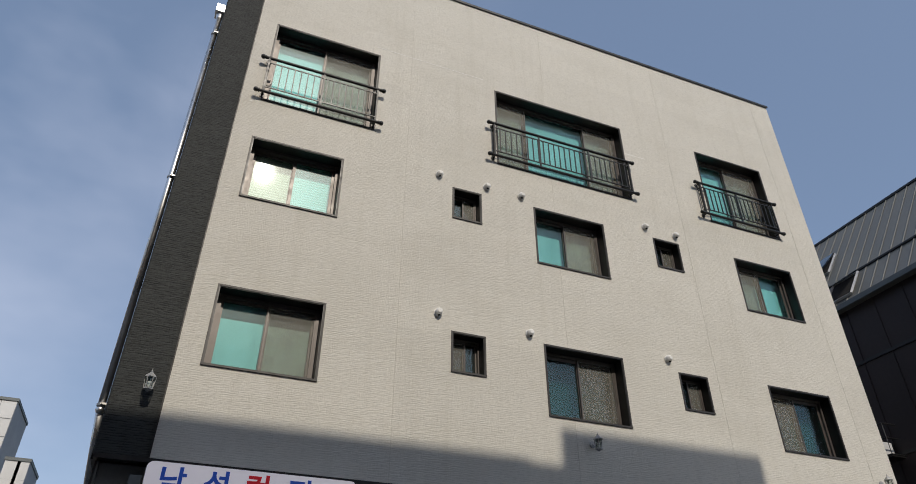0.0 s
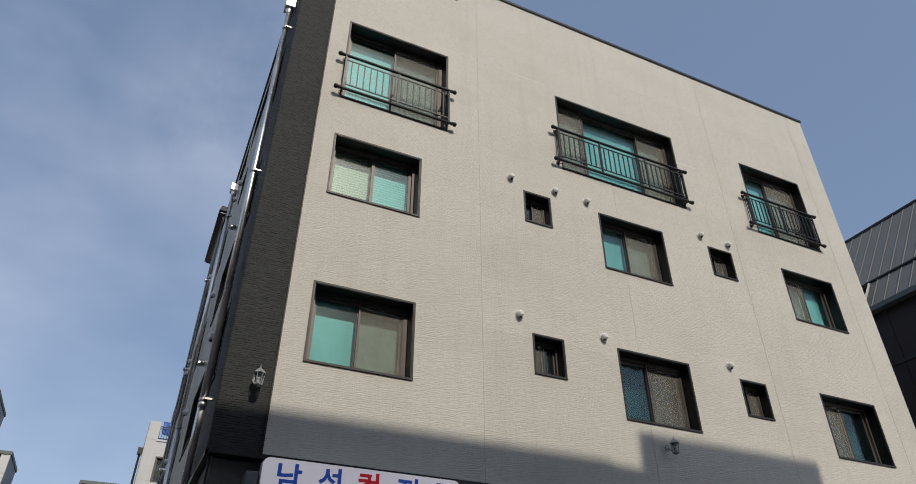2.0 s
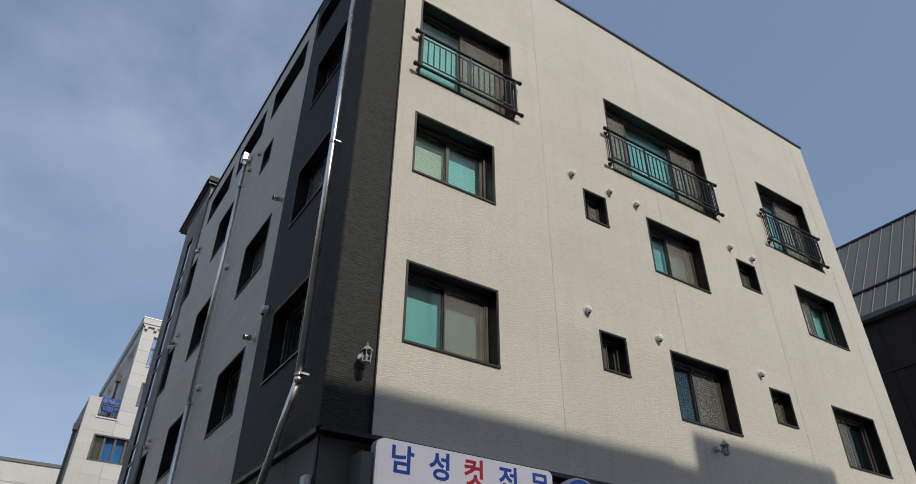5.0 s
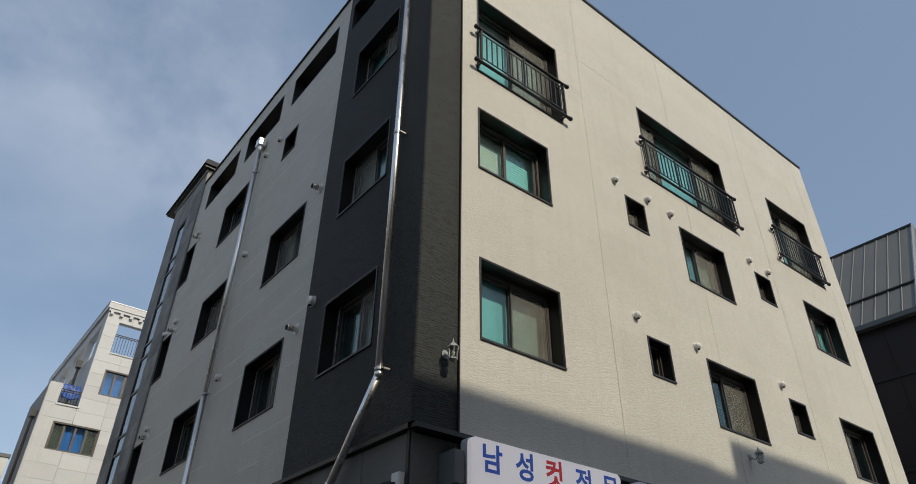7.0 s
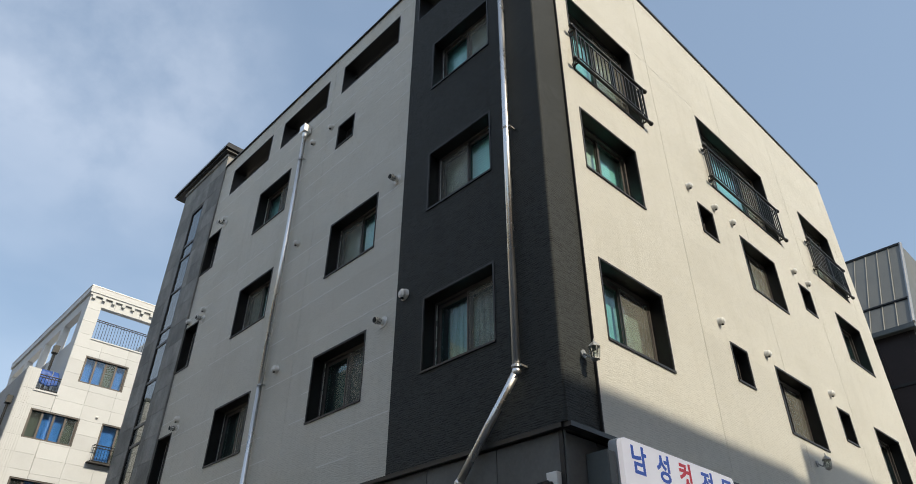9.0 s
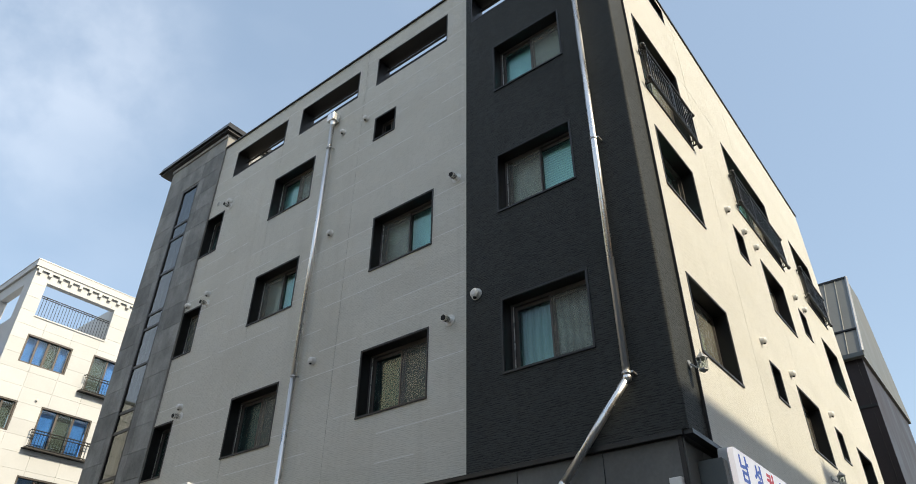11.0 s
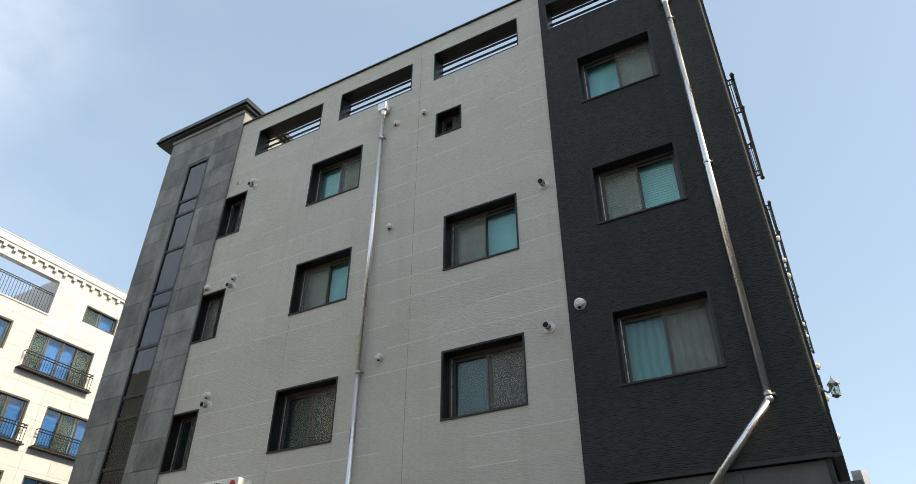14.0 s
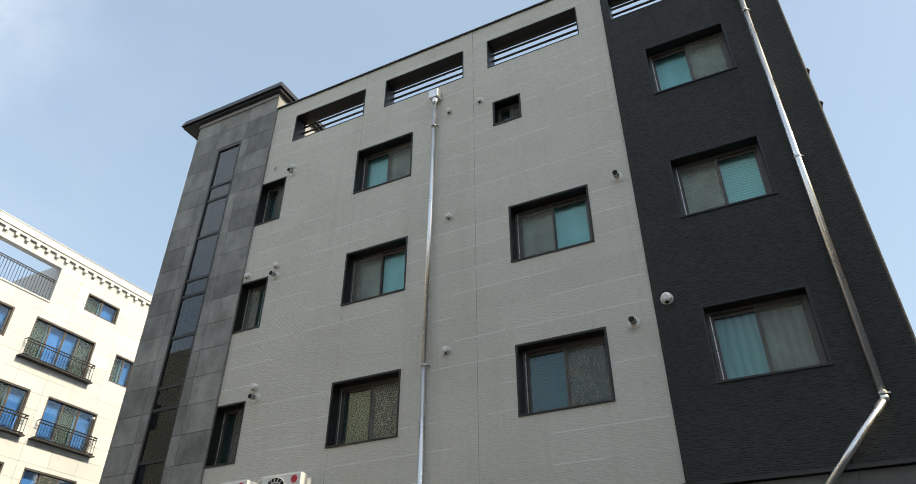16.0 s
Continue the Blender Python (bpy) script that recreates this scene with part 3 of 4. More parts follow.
for w in west_windows:
    count += 1
    window(count, WESTB if w[0] < 3 else WEST, w, 0.20)


def terrace_opening(face, w, number):
    """An open slot in the parapet with a black lining and two guard bars."""
    u0, u1, z0, z1 = w
    ob = thing("terrace_opening_%d" % number, place(face, (u0 + u1) / 2, 0.2, z0), "open parapet slot lined in black metal with guard bars", "opening", "", "structure")
    deep, t = 0.36, 0.022
    bm = bmesh.new()
    fbox(bm, face, u0, u1, -0.006, deep, z1 - t, z1)
    fbox(bm, face, u0, u1, -0.006, deep, z0, z0 + t)
    fbox(bm, face, u0, u0 + t, -0.006, deep, z0 + t, z1 - t)
    fbox(bm, face, u1 - t, u1, -0.006, deep, z0 + t, z1 - t)
    part("reveal_lining", bm, M_LINING, ob)
    for z in [z0 + (z1 - z0) * k for k in (0.62, 0.84)]:
        bm = bmesh.new()
        fbox(bm, face, u0 + t, u1 - t, deep - 0.06, deep - 0.02, z - 0.016, z + 0.016)
        part("guard_bar", bm, M_RAIL, ob)


for i, w in enumerate(terrace):
    terrace_opening(WESTB if i == 0 else WEST, w, i + 1)
terrace_opening(SOUTH, south_terrace[0], 5)


# ---------------------------------------------------------------- window balconies
def balcony_rail(u0, u1, posts):
    """Wrought guard rail standing off the wall: two round rails with ball ends, flat rails, bars and returns."""
    y, z0, z1 = -0.115, 10.16, 10.965
    ob = thing("balcony_rail", ((u0 + u1) / 2, 0.0, z0), "black wrought-steel guard rail with ball-ended round rails", "railing", "window guard rails")
    for z, name in ((z1, "top_rail"), (z0, "bottom_rail")):
        part(name, tube(bmesh.new(), (u0, y, z), (u1, y, z), 0.027, 12), M_RAIL, ob, smooth=False)
        for u in (u0, u1):
            bm = bmesh.new()
            ball(bm, (u + (0.012 if u == u1 else -0.012), y, z), 0.043, 10)
            tube(bm, (u - 0.045 if u == u1 else u + 0.03, y, z), (u - 0.03 if u == u1 else u + 0.045, y, z), 0.036, 10)
            part("ball_end", bm, M_RAIL, ob, smooth=True)
    for z in (z1 - 0.11, z0 + 0.11):
        part("flat_rail", boxes((u0 + 0.10, u1 - 0.10, y - 0.008, y + 0.008, z - 0.010, z + 0.010)), M_RAIL, ob)
    inner = steps(u0 + 0.10, u1 - 0.10, 0.118)
    for u in inner[1:-1]:
        part("bar", boxes((u - 0.009, u + 0.009, y - 0.009, y + 0.009, z0 + 0.10, z1 - 0.10)), M_RAIL, ob)
    for u in posts:
        part("post", boxes((u - 0.014, u + 0.014, y - 0.014, y + 0.014, z0, z1)), M_RAIL, ob)
    for u in (u0 + 0.10, u1 - 0.10):
        part("post", boxes((u - 0.014, u + 0.014, y - 0.014, y + 0.014, z0, z1)), M_RAIL, ob)
        for z in (z1, z0):
            bm = tube(bmesh.new(), (u, y, z), (u, -0.012, z), 0.018, 8)
            tube(bm, (u, -0.014, z), (u, -0.001, z), 0.045, 12)
            part("wall_arm", bm, M_RAIL, ob)
        for k in (0.33, 0.66):
            part("bar", boxes((u - 0.006, u + 0.006, y * k - 0.008, y * k + 0.008, z0, z1)), M_RAIL, ob)
        for z in (z1 - 0.11, z0 + 0.11):
            part("flat_rail", boxes((u - 0.008, u + 0.008, y + 0.008, -0.001, z - 0.010, z + 0.010)), M_RAIL, ob)
    return ob


balcony_rail(0.93, 3.08, [2.0])
balcony_rail(5.215, 8.455, [6.276, 7.399])
balcony_rail(10.07, 12.225, [11.13])


# ---------------------------------------------------------------- vents and flues
def vent(face, u, z, r=0.07, group="wall vents"):
    """A round hooded vent cap with its opening below."""
    ob = thing("wall_vent", place(face, u, 0.0, z), "small round white vent cap on the wall", "vent", group)
    n = Vector((0, -1, 0)) if face[0] == "south" else Vector((-1, 0, 0))
    c = Vector(place(face, u, 0, z))
    bm = tube(bmesh.new(), c + n * 0.001, c + n * 0.018, r, 18)
    part("flange", bm, M_VENT, ob)
    bm = tube(bmesh.new(), c + n * 0.018, c + n * 0.075, r * 0.86, 18, r * 0.80)
    tube(bm, c + n * 0.075, c + n * 0.10, r * 0.80, 18, r * 0.45)
    part("hood", bm, M_VENT, ob, smooth=False)
    bm = bmesh.new()
    s = Vector((1, 0, 0)) if face[0] == "south" else Vector((0, 1, 0))
    p = c + n * 0.055 + Vector((0, 0, -r * 0.80))
    tube(bm, p + Vector((0, 0, 0.02)), p - Vector((0, 0, 0.012)), r * 0.30, 12)
    part("outlet", bm, M_HOLE, ob, "dark outlet under the hood")
    return ob


def flue(face, u, z, long=0.17):
    """A steel boiler flue that sticks out of the wall."""
    ob = thing("flue_pipe", place(face, u, 0.0, z), "short stainless boiler flue stub with slotted end", "flue", "boiler flues")
    n = Vector((0, -1, 0)) if face[0] == "south" else Vector((-1, 0, 0))
    c = Vector(place(face, u, 0, z))
    part("wall_plate", tube(bmesh.new(), c + n * 0.001, c + n * 0.012, 0.095, 18), M_VENT, ob)
    tip = c + n * long + Vector((0, 0, -0.02))
    part("pipe", tube(bmesh.new(), c + n * 0.012, tip, 0.05, 16), M_STEEL, ob)
    d = (tip - c).normalized()
    bm = bmesh.new()
    for k in range(4):
        tube(bm, tip - d * (0.03 + 0.022 * k), tip - d * (0.02 + 0.022 * k), 0.0515, 16)
    part("slot", bm, M_HOLE, ob)
    part("end_cap", tube(bmesh.new(), tip, tip + d * 0.006, 0.046, 16), M_HOLE, ob)
    return ob


for u, z in ((4.246, 9.427), (5.164, 9.417), (5.854, 9.403), (8.57, 9.437), (9.279, 9.407), (4.275, 6.671), (5.851, 6.607), (8.538, 6.617)):
    vent(SOUTH, u, z)
for u, z in ((10.745, 12.181), (11.49, 9.378), (10.716, 9.44), (10.73, 6.695), (6.585, 12.181), (5.859, 12.167), (6.56, 9.395), (6.581, 6.616)):
    vent(WEST, u, z, 0.075, "side wall vents")
vent(WESTB, 2.875, 6.687, 0.095, "side wall vents")
for u, z in ((10.72, 12.02), (10.70, 9.19), (10.67, 6.475), (3.31, 9.20), (3.415, 6.43)):
    flue(WEST, u, z)
vg = thing("vent_grille", (0.12, 11.316, 12.372), "small square grey louvred vent grille", "vent")
part("grille_frame", boxes((0.106, 0.118, 11.259, 11.374, 12.316, 12.431)), M_VENT, vg)
for k in range(4):
    part("slat", boxes((0.098, 0.105, 11.274, 11.359, 12.331 + 0.024 * k, 12.343 + 0.024 * k)), M_DULL, vg)


# ---------------------------------------------------------------- downpipes
def downpipe(y, x, top, points, clamps, hopper=True):
    ob = thing("downpipe", (x, y, points[-1][2]), "polished stainless rainwater pipe with hopper head", "downpipe", "downpipes")
    for a, b in zip(points, points[1:]):
        part("pipe", tube(bmesh.new(), a, b, 0.048, 20), M_STEEL, ob, smooth=True)
    for p, q, r in zip(points, points[1:], points[2:]):
        if (q[0] - p[0]) ** 2 + (q[1] - p[1]) ** 2 + (r[0] - q[0]) ** 2 + (r[1] - q[1]) ** 2 < 0.1:
            continue
        part("elbow", ball(bmesh.new(), q, 0.056, 16), M_STEEL, ob, smooth=True)
    for z, yy, xx in clamps:
        bm = tube(bmesh.new(), (xx, yy, z - 0.014), (xx, yy, z + 0.014), 0.058, 18)
        box(bm, xx, 0.10, yy - 0.085, yy - 0.06, z - 0.012, z + 0.012)
        box(bm, xx - 0.01, xx + 0.01, yy - 0.085, yy - 0.05, z - 0.012, z + 0.012)
        part("clamp", bm, M_DULL, ob)
    if hopper:
        bm = box(bmesh.new(), x - 0.10, x + 0.09, y - 0.11, y + 0.11, top - 0.02, top + 0.20, 0.012)
        part("hopper_head", bm, M_STEEL, ob)
        bm = tube(bmesh.new(), (x, y, top - 0.02), (x, y, top - 0.12), 0.075, 18, 0.05)
        part("funnel", bm, M_STEEL, ob)
    return ob


downpipe(0.60, -0.02, 12.478, [(-0.02, 0.60, 12.487), (-0.02, 0.60, 4.72), (0.03, 1.60, 3.66), (0.04, 2.66, 2.55), (0.04, 2.66, 0.05)], [(11.916, 0.60, -0.02), (8.5, 0.60, -0.02), (4.78, 0.60, -0.02)])
downpipe(6.89, 0.01, 12.62, [(0.01, 6.89, 12.60), (0.03, 6.97, 6.39), (0.03, 6.97, 0.05)], [(11.813, 6.90, 0.01), (6.39, 6.97, 0.03)])


# ---------------------------------------------------------------- wall lanterns
def lantern(u, z, wall=0.0):
    """Six-sided coach lantern on an arm."""
    y = wall - 0.19
    ob = thing("wall_lantern", (u, wall, z), "grey cast-metal coach lantern with glass panes", "wall lamp", "wall lanterns")
    part("wall_plate", tube(bmesh.new(), (u, wall - 0.001, z + 0.02), (u, wall - 0.022, z + 0.02), 0.058, 14), M_LAMP, ob)
    bm = tube(bmesh.new(), (u, wall - 0.02, z + 0.02), (u, wall - 0.10, z - 0.05), 0.014, 8)
    tube(bm, (u, wall - 0.10, z - 0.05), (u, y, z + 0.055), 0.014, 8)
    part("arm", bm, M_LAMP, ob)
    bm = tube(bmesh.new(), (u, y, z + 0.055), (u, y, z + 0.085), 0.088, 6, 0.070)
    tube(bm, (u, y, z + 0.085), (u, y, z + 0.135), 0.066, 6, 0.018)
    tube(bm, (u, y, z + 0.135), (u, y, z + 0.195), 0.010, 6, 0.002)
    ball(bm, (u, y, z + 0.15), 0.013, 8)
    part("roof", bm, M_LAMP, ob)
    bm = tube(bmesh.new(), (u, y, z - 0.115), (u, y, z - 0.095), 0.062, 6)
    tube(bm, (u, y, z - 0.14), (u, y, z - 0.115), 0.02, 6, 0.05)
    for k in range(6):
        a = math.pi / 3 * k
        tube(bm, (u + 0.056 * math.cos(a), y + 0.056 * math.sin(a), z - 0.10), (u + 0.074 * math.cos(a), y + 0.074 * math.sin(a), z + 0.06), 0.006, 5)
    part("cage", bm, M_LAMP, ob)
    bm = bmesh.new()
    bmesh.ops.create_cone(bm, cap_ends=False, segments=6, radius1=0.050, radius2=0.068, depth=0.148, matrix=Matrix.Translation((u, y, z - 0.02)))
    part("glass", bm, M_LGLASS, ob)
    part("bulb", ball(tube(bmesh.new(), (u, y, z - 0.10), (u, y, z - 0.04), 0.016, 8), (u, y, z - 0.02), 0.026, 10), M_VENT, ob)
    ob.scale = (0.88, 0.88, 0.88)
    return ob


for u in (0.504, 6.817, 12.791):
    lantern(u, 4.90, 0.03 if u < 0.6 else 0.0)

# ---------------------------------------------------------------- stair tower
TW0, TW1, TWTOP = NORTH_END, 14.42, 15.02
slot = (12.67, 13.46, 0.386, 13.759)
TWF = ("west", 0.09)
tower = tagged(part("wall_tower", bmesh.new(), M_CORE), "stair tower wall of grey concrete-look panels", "wall", "", "structure")
bm = bmesh.new()
for a, b, c, d in cut(TW0, TW1, 0, TWTOP, [slot]):
    fbox(bm, TWF, a, b, 0.024, 0.26, c, d)
box(bm, 0.36, 3.4, TW0 + 0.01, TW0 + 0.22, TOP - 1.5, TWTOP)
box(bm, 0.36, 3.4, TW1 - 0.2, TW1, 0, TWTOP)
box(bm, 3.2, 3.4, TW0 + 0.22, TW1 - 0.2, 0, TWTOP)
bm.to_mesh(tower.data)
bm.free()
trow = steps(0.0, TWTOP, 0.61)
cut_z = min(trow, key=lambda z: abs(z - 13.759))
low = [z for z in trow if z <= cut_z + 0.01]
high = [z for z in trow if z >= cut_z - 0.01]
for lines in ([TW0, 12.42, 12.67], [13.46, 13.70, TW1]):
    cladding(tower, "concrete_panel", TWF, lines, low, [slot], M_CONC, 0.010, 0.010, 0.022, rng)
cladding(tower, "concrete_panel", TWF, [TW0, 12.60, 13.58, TW1], high, [slot], M_CONC, 0.010, 0.010, 0.022, rng)
part("end_trim", boxes((0.075, 0.118, TW0 - 0.022, TW0 - 0.001, BASE, TOP)), M_CONC, tower)
# its small upper side wall above the main roof
part("side_render", boxes((0.37, 3.4, TW0 - 0.012, TW0 + 0.008, TOP + 0.06, TWTOP)), M_GREYW, tower)
troof = thing("tower_roof", (1.6, 13.5, TWTOP), "dark flat metal roof with deep eaves over the stair tower", "roof", "", "structure")
part("soffit", boxes((-0.05, 3.6, 11.53, 14.93, TWTOP + 0.002, TWTOP + 0.08)), M_COPING, troof)
bm = boxes((-0.11, 3.66, 11.47, 14.99, TWTOP + 0.082, TWTOP + 0.30))
for v in bm.verts:
    if v.co.z > TWTOP + 0.2:
        v.co.x += 0.06 if v.co.x < 1 else -0.06
        v.co.y += 0.06 if v.co.y < 13 else -0.06
part("fascia", bm, M_COPING, troof)
part("eaves_band", boxes((0.05, 0.086, TW0, TW1, TWTOP - 0.10, TWTOP)), M_GREYW, troof)

stair = thing("stair_window", (0.2, 13.5, 5.0), "tall dark-glazed stair window in black mullions", "window", "", "structure")
sw = ("west", 0.09)
bm = bmesh.new()
fbox(bm, sw, slot[0], slot[0] + 0.05, 0.0, 0.2, slot[2], slot[3])
fbox(bm, sw, slot[1] - 0.05, slot[1], 0.0, 0.2, slot[2], slot[3])
fbox(bm, sw, slot[0] + 0.05, slot[1] - 0.05, 0.0, 0.2, slot[3] - 0.05, slot[3])
part("frame", bm, M_LINING, stair)
bars = [12.505, 12.051, 10.948, 9.747, 9.32, 8.29, 7.13, 6.649, 5.575, 4.386, 3.886, 2.786]
for z in bars:
    bm = bmesh.new()
    fbox(bm, sw, slot[0] + 0.05, slot[1] - 0.05, 0.012, 0.14, z - 0.035, z + 0.035)
    part("transom", bm, M_LINING, stair)
edges = [slot[3] - 0.05] + bars + [0.45]
for hi, lo in zip(edges, edges[1:]):
    bm = bmesh.new()
    fbox(bm, sw, slot[0] + 0.05, slot[1] - 0.05, 0.03, 0.038, lo + (0.035 if lo > 0.5 else 0), hi - (0.035 if hi in bars else 0))
    part("pane", bm, M_TWGLASS, stair)
# flat sheet whose dark colour stands for the stairwell's shade
part("inner_cover", boxes((0.34, 0.345, slot[0] - 0.1, slot[1] + 0.1, 0.4, slot[3] + 0.1)), M_ROOMDIM, stair, "dark sheet in place of the dim stairwell")

# ---------------------------------------------------------------- shop sign
sign = thing("shop_sign", (1.8, -0.2, 3.2), "white light-box shop sign with blue and red Korean letters", "sign")
SX0, SX1, SZ0, SZ1, SY = 0.715, 3.16, 3.20, 3.955, -0.20
bm = box(bmesh.new(), SX0, SX1, SY, SY + 0.16, SZ0, SZ1)
bmesh.ops.bevel(bm, geom=[e for e in bm.edges if abs((e.verts[0].co - e.verts[1].co).y) > 0.1], offset=0.07, segments=5, affect="EDGES", profile=0.5)
part("light_box", bm, M_LIT, sign)
bm = box(bmesh.new(), SX0 - 0.008, SX1 + 0.008, SY + 0.06, SY + 0.168, SZ0 - 0.008, SZ1 + 0.008)
bmesh.ops.bevel(bm, geom=[e for e in bm.edges if abs((e.verts[0].co - e.verts[1].co).y) > 0.08], offset=0.075, segments=5, affect="EDGES", profile=0.5)
part("rim", bm, M_SIGNRIM, sign)
part("bracket", boxes((0.9, 0.96, SY + 0.168, 0.16, 3.4, 3.46), (2.6, 2.66, SY + 0.168, 0.16, 3.4, 3.46)), M_RAIL, sign)


def lettering(text, x, z, size, material, thick=0.004, y=SY - 0.0005):
    """Raised letters from the built-in font, as a bmesh."""
    c = bpy.data.curves.new("letters", "FONT")
    c.body, c.size, c.extrude, c.offset, c.resolution_u = text, size, thick / 2, 0.007 * size / 0.3, 3
    o = new("letters", c)
    bpy.context.view_layer.update()
    me = bpy.data.meshes.new_from_object(o.evaluated_get(bpy.context.evaluated_depsgraph_get()))
    bm = bmesh.new()
    bm.from_mesh(me)
    bpy.data.objects.remove(o)
    bpy.data.curves.remove(c)
    bpy.data.meshes.remove(me)
    lo = Vector((min(v.co.x for v in bm.verts), min(v.co.y for v in bm.verts), 0))
    hi = Vector((max(v.co.x for v in bm.verts), max(v.co.y for v in bm.verts), 0))
    for v in bm.verts:
        p = v.co - lo
        v.co = Vector((x + p.x, y - p.z - thick / 2, z + p.y))
    return bm


for ch, x, mat in (("남", 0.88, M_BLUE), ("성", 1.36, M_BLUE), ("컷", 1.835, M_RED), ("전", 2.33, M_BLUE), ("문", 2.81, M_BLUE)):
    part("letter", lettering(ch, x, 3.60, 0.335, mat), mat, sign)
# number line below, as plain strokes
for k in range(9):
    part("stroke", boxes((1.20 + 0.13 * k, 1.26 + 0.13 * k, SY - 0.004, SY - 0.0005, 3.36, 3.48)), M_INK, sign)

roundel = thing("round_sign", (3.62, -0.2, 3.2), "white sign with a blue roundel", "sign")
bm = box(bmesh.new(), 3.32, 3.98, SY + 0.02, SY + 0.14, 3.25, 3.95)
bmesh.ops.bevel(bm, geom=[e for e in bm.edges if abs((e.verts[0].co - e.verts[1].co).y) > 0.1], offset=0.29, segments=8, affect="EDGES", profile=0.5)
part("light_box", bm, M_SIGN, roundel)
part("roundel", tube(bmesh.new(), (3.65, SY + 0.019, 3.63), (3.65, SY + 0.012, 3.63), 0.30, 28), M_BLUE, roundel, "blue disc")
part("bracket", boxes((3.6, 3.68, SY + 0.14, 0.16, 3.4, 3.46)), M_RAIL, roundel)

jb = thing("sign_power_box", (0.5, -0.02, 3.45), "grey-green metal box beside the shop sign", "box")
part("casing", box(bmesh.new(), 0.55, 0.69, -0.12, 0.16, 3.44, 3.80, 0.008), M_BOXG, jb)
part("cover", boxes((0.56, 0.68, -0.126, -0.1205, 3.45, 3.79)), M_BOXG, jb)

cc = thing("security_camera", (0.05, 0.1, 3.3), "small black camera on a white junction box at the corner", "camera")
part("junction_box", box(bmesh.new(), 0.065, 0.163, 0.19, 0.33, 3.36, 3.54, 0.008), M_AC, cc)
bm = tube(bmesh.new(), (0.065, 0.26, 3.42), (0.0, 0.27, 3.41), 0.022, 10)
ball(bm, (0.0, 0.27, 3.41), 0.034, 10)
part("arm", bm, M_RAIL, cc)
bm = tube(bmesh.new(), (0.0, 0.27, 3.41), (-0.13, 0.31, 3.36), 0.032, 12)
part("body", bm, M_RAIL, cc)
part("lens", tube(bmesh.new(), (-0.13, 0.31, 3.36), (-0.137, 0.3122, 3.357), 0.024, 12), M_HOLE, cc)


# ---------------------------------------------------------------- outdoor cooling units on the side wall
def cooling_unit(y0, top):
    """Outdoor unit on brackets, its fan towards the street."""
    y1, x0, x1, z0 = y0 + 0.80, -0.42, -0.10, top - 0.56
    ob = thing("outdoor_unit", (-0.2, (y0 + y1) / 2, z0), "white outdoor cooling unit with round fan on wall brackets", "air conditioner", "outdoor units")
    part("casing", box(bmesh.new(), x0, x1, y0, y1, z0, top, 0.012), M_AC, ob)
    c = Vector((x0 - 0.002, y0 + 0.50, top - 0.28))
    part("fan_well", tube(bmesh.new(), c, c + Vector((-0.006, 0, 0)), 0.235, 28), M_HOLE, ob)
    bm = bmesh.new()
    for k in range(18):
        a = 2 * math.pi * k / 18
        p = c + Vector((-0.022, 0, 0))
        tube(bm, p + Vector((0, 0.06 * math.cos(a), 0.06 * math.sin(a))), p + Vector((0, 0.235 * math.cos(a + 0.5), 0.235 * math.sin(a + 0.5))), 0.005, 5)
    tube(bm, c + Vector((-0.015, 0, 0)), c + Vector((-0.028, 0, 0)), 0.062, 16)
    part("fan_guard", bm, M_AC, ob)
    bm = bmesh.new()
    for k in range(28):
        a, b = 2 * math.pi * k / 28, 2 * math.pi * (k + 1) / 28
        for r in (0.235, 0.16):
            tube(bm, c + Vector((-0.018, r * math.cos(a), r * math.sin(a))), c + Vector((-0.018, r * math.cos(b), r * math.sin(b))), 0.006, 5)
    part("guard_ring", bm, M_AC, ob)
    part("badge", tube(bmesh.new(), (x0 - 0.001, y0 + 0.13, top - 0.10), (x0 - 0.006, y0 + 0.13, top - 0.10), 0.062, 20), M_ACRED, ob, "round red badge")
    for y in (y0 + 0.12, y1 - 0.12):
        part("bracket", boxes((x0, 0.155, y - 0.02, y + 0.02, z0 - 0.04, z0 - 0.001), (0.11, 0.155, y - 0.02, y + 0.02, z0 - 0.40, z0 - 0.041)), M_DULL, ob)
    return ob


cooling_unit(8.915, 4.76)
cooling_unit(10.025, 4.76)
lp = thing("pipe_loop", (-0.1, 9.869, 4.3), "white insulated refrigerant pipe looping between the units", "pipe")
bm = bmesh.new()
arc = [Vector((-0.25, 9.859 + 0.085 * math.cos(a), 4.68 + 0.085 * math.sin(a))) for a in [math.pi * k / 10 for k in range(11)]]
for a, b in zip(arc, arc[1:]):
    tube(bm, a, b, 0.024, 8)
tube(bm, arc[0], arc[0] - Vector((0, 0, 0.45)), 0.024, 8)
tube(bm, arc[-1], arc[-1] - Vector((0, 0, 0.45)), 0.024, 8)
tube(bm, arc[-1] - Vector((0, 0, 0.44)), (0.155, arc[-1].y, arc[-1].z - 0.44), 0.024, 8)
part("insulated_pipe", bm, M_VENT, lp)

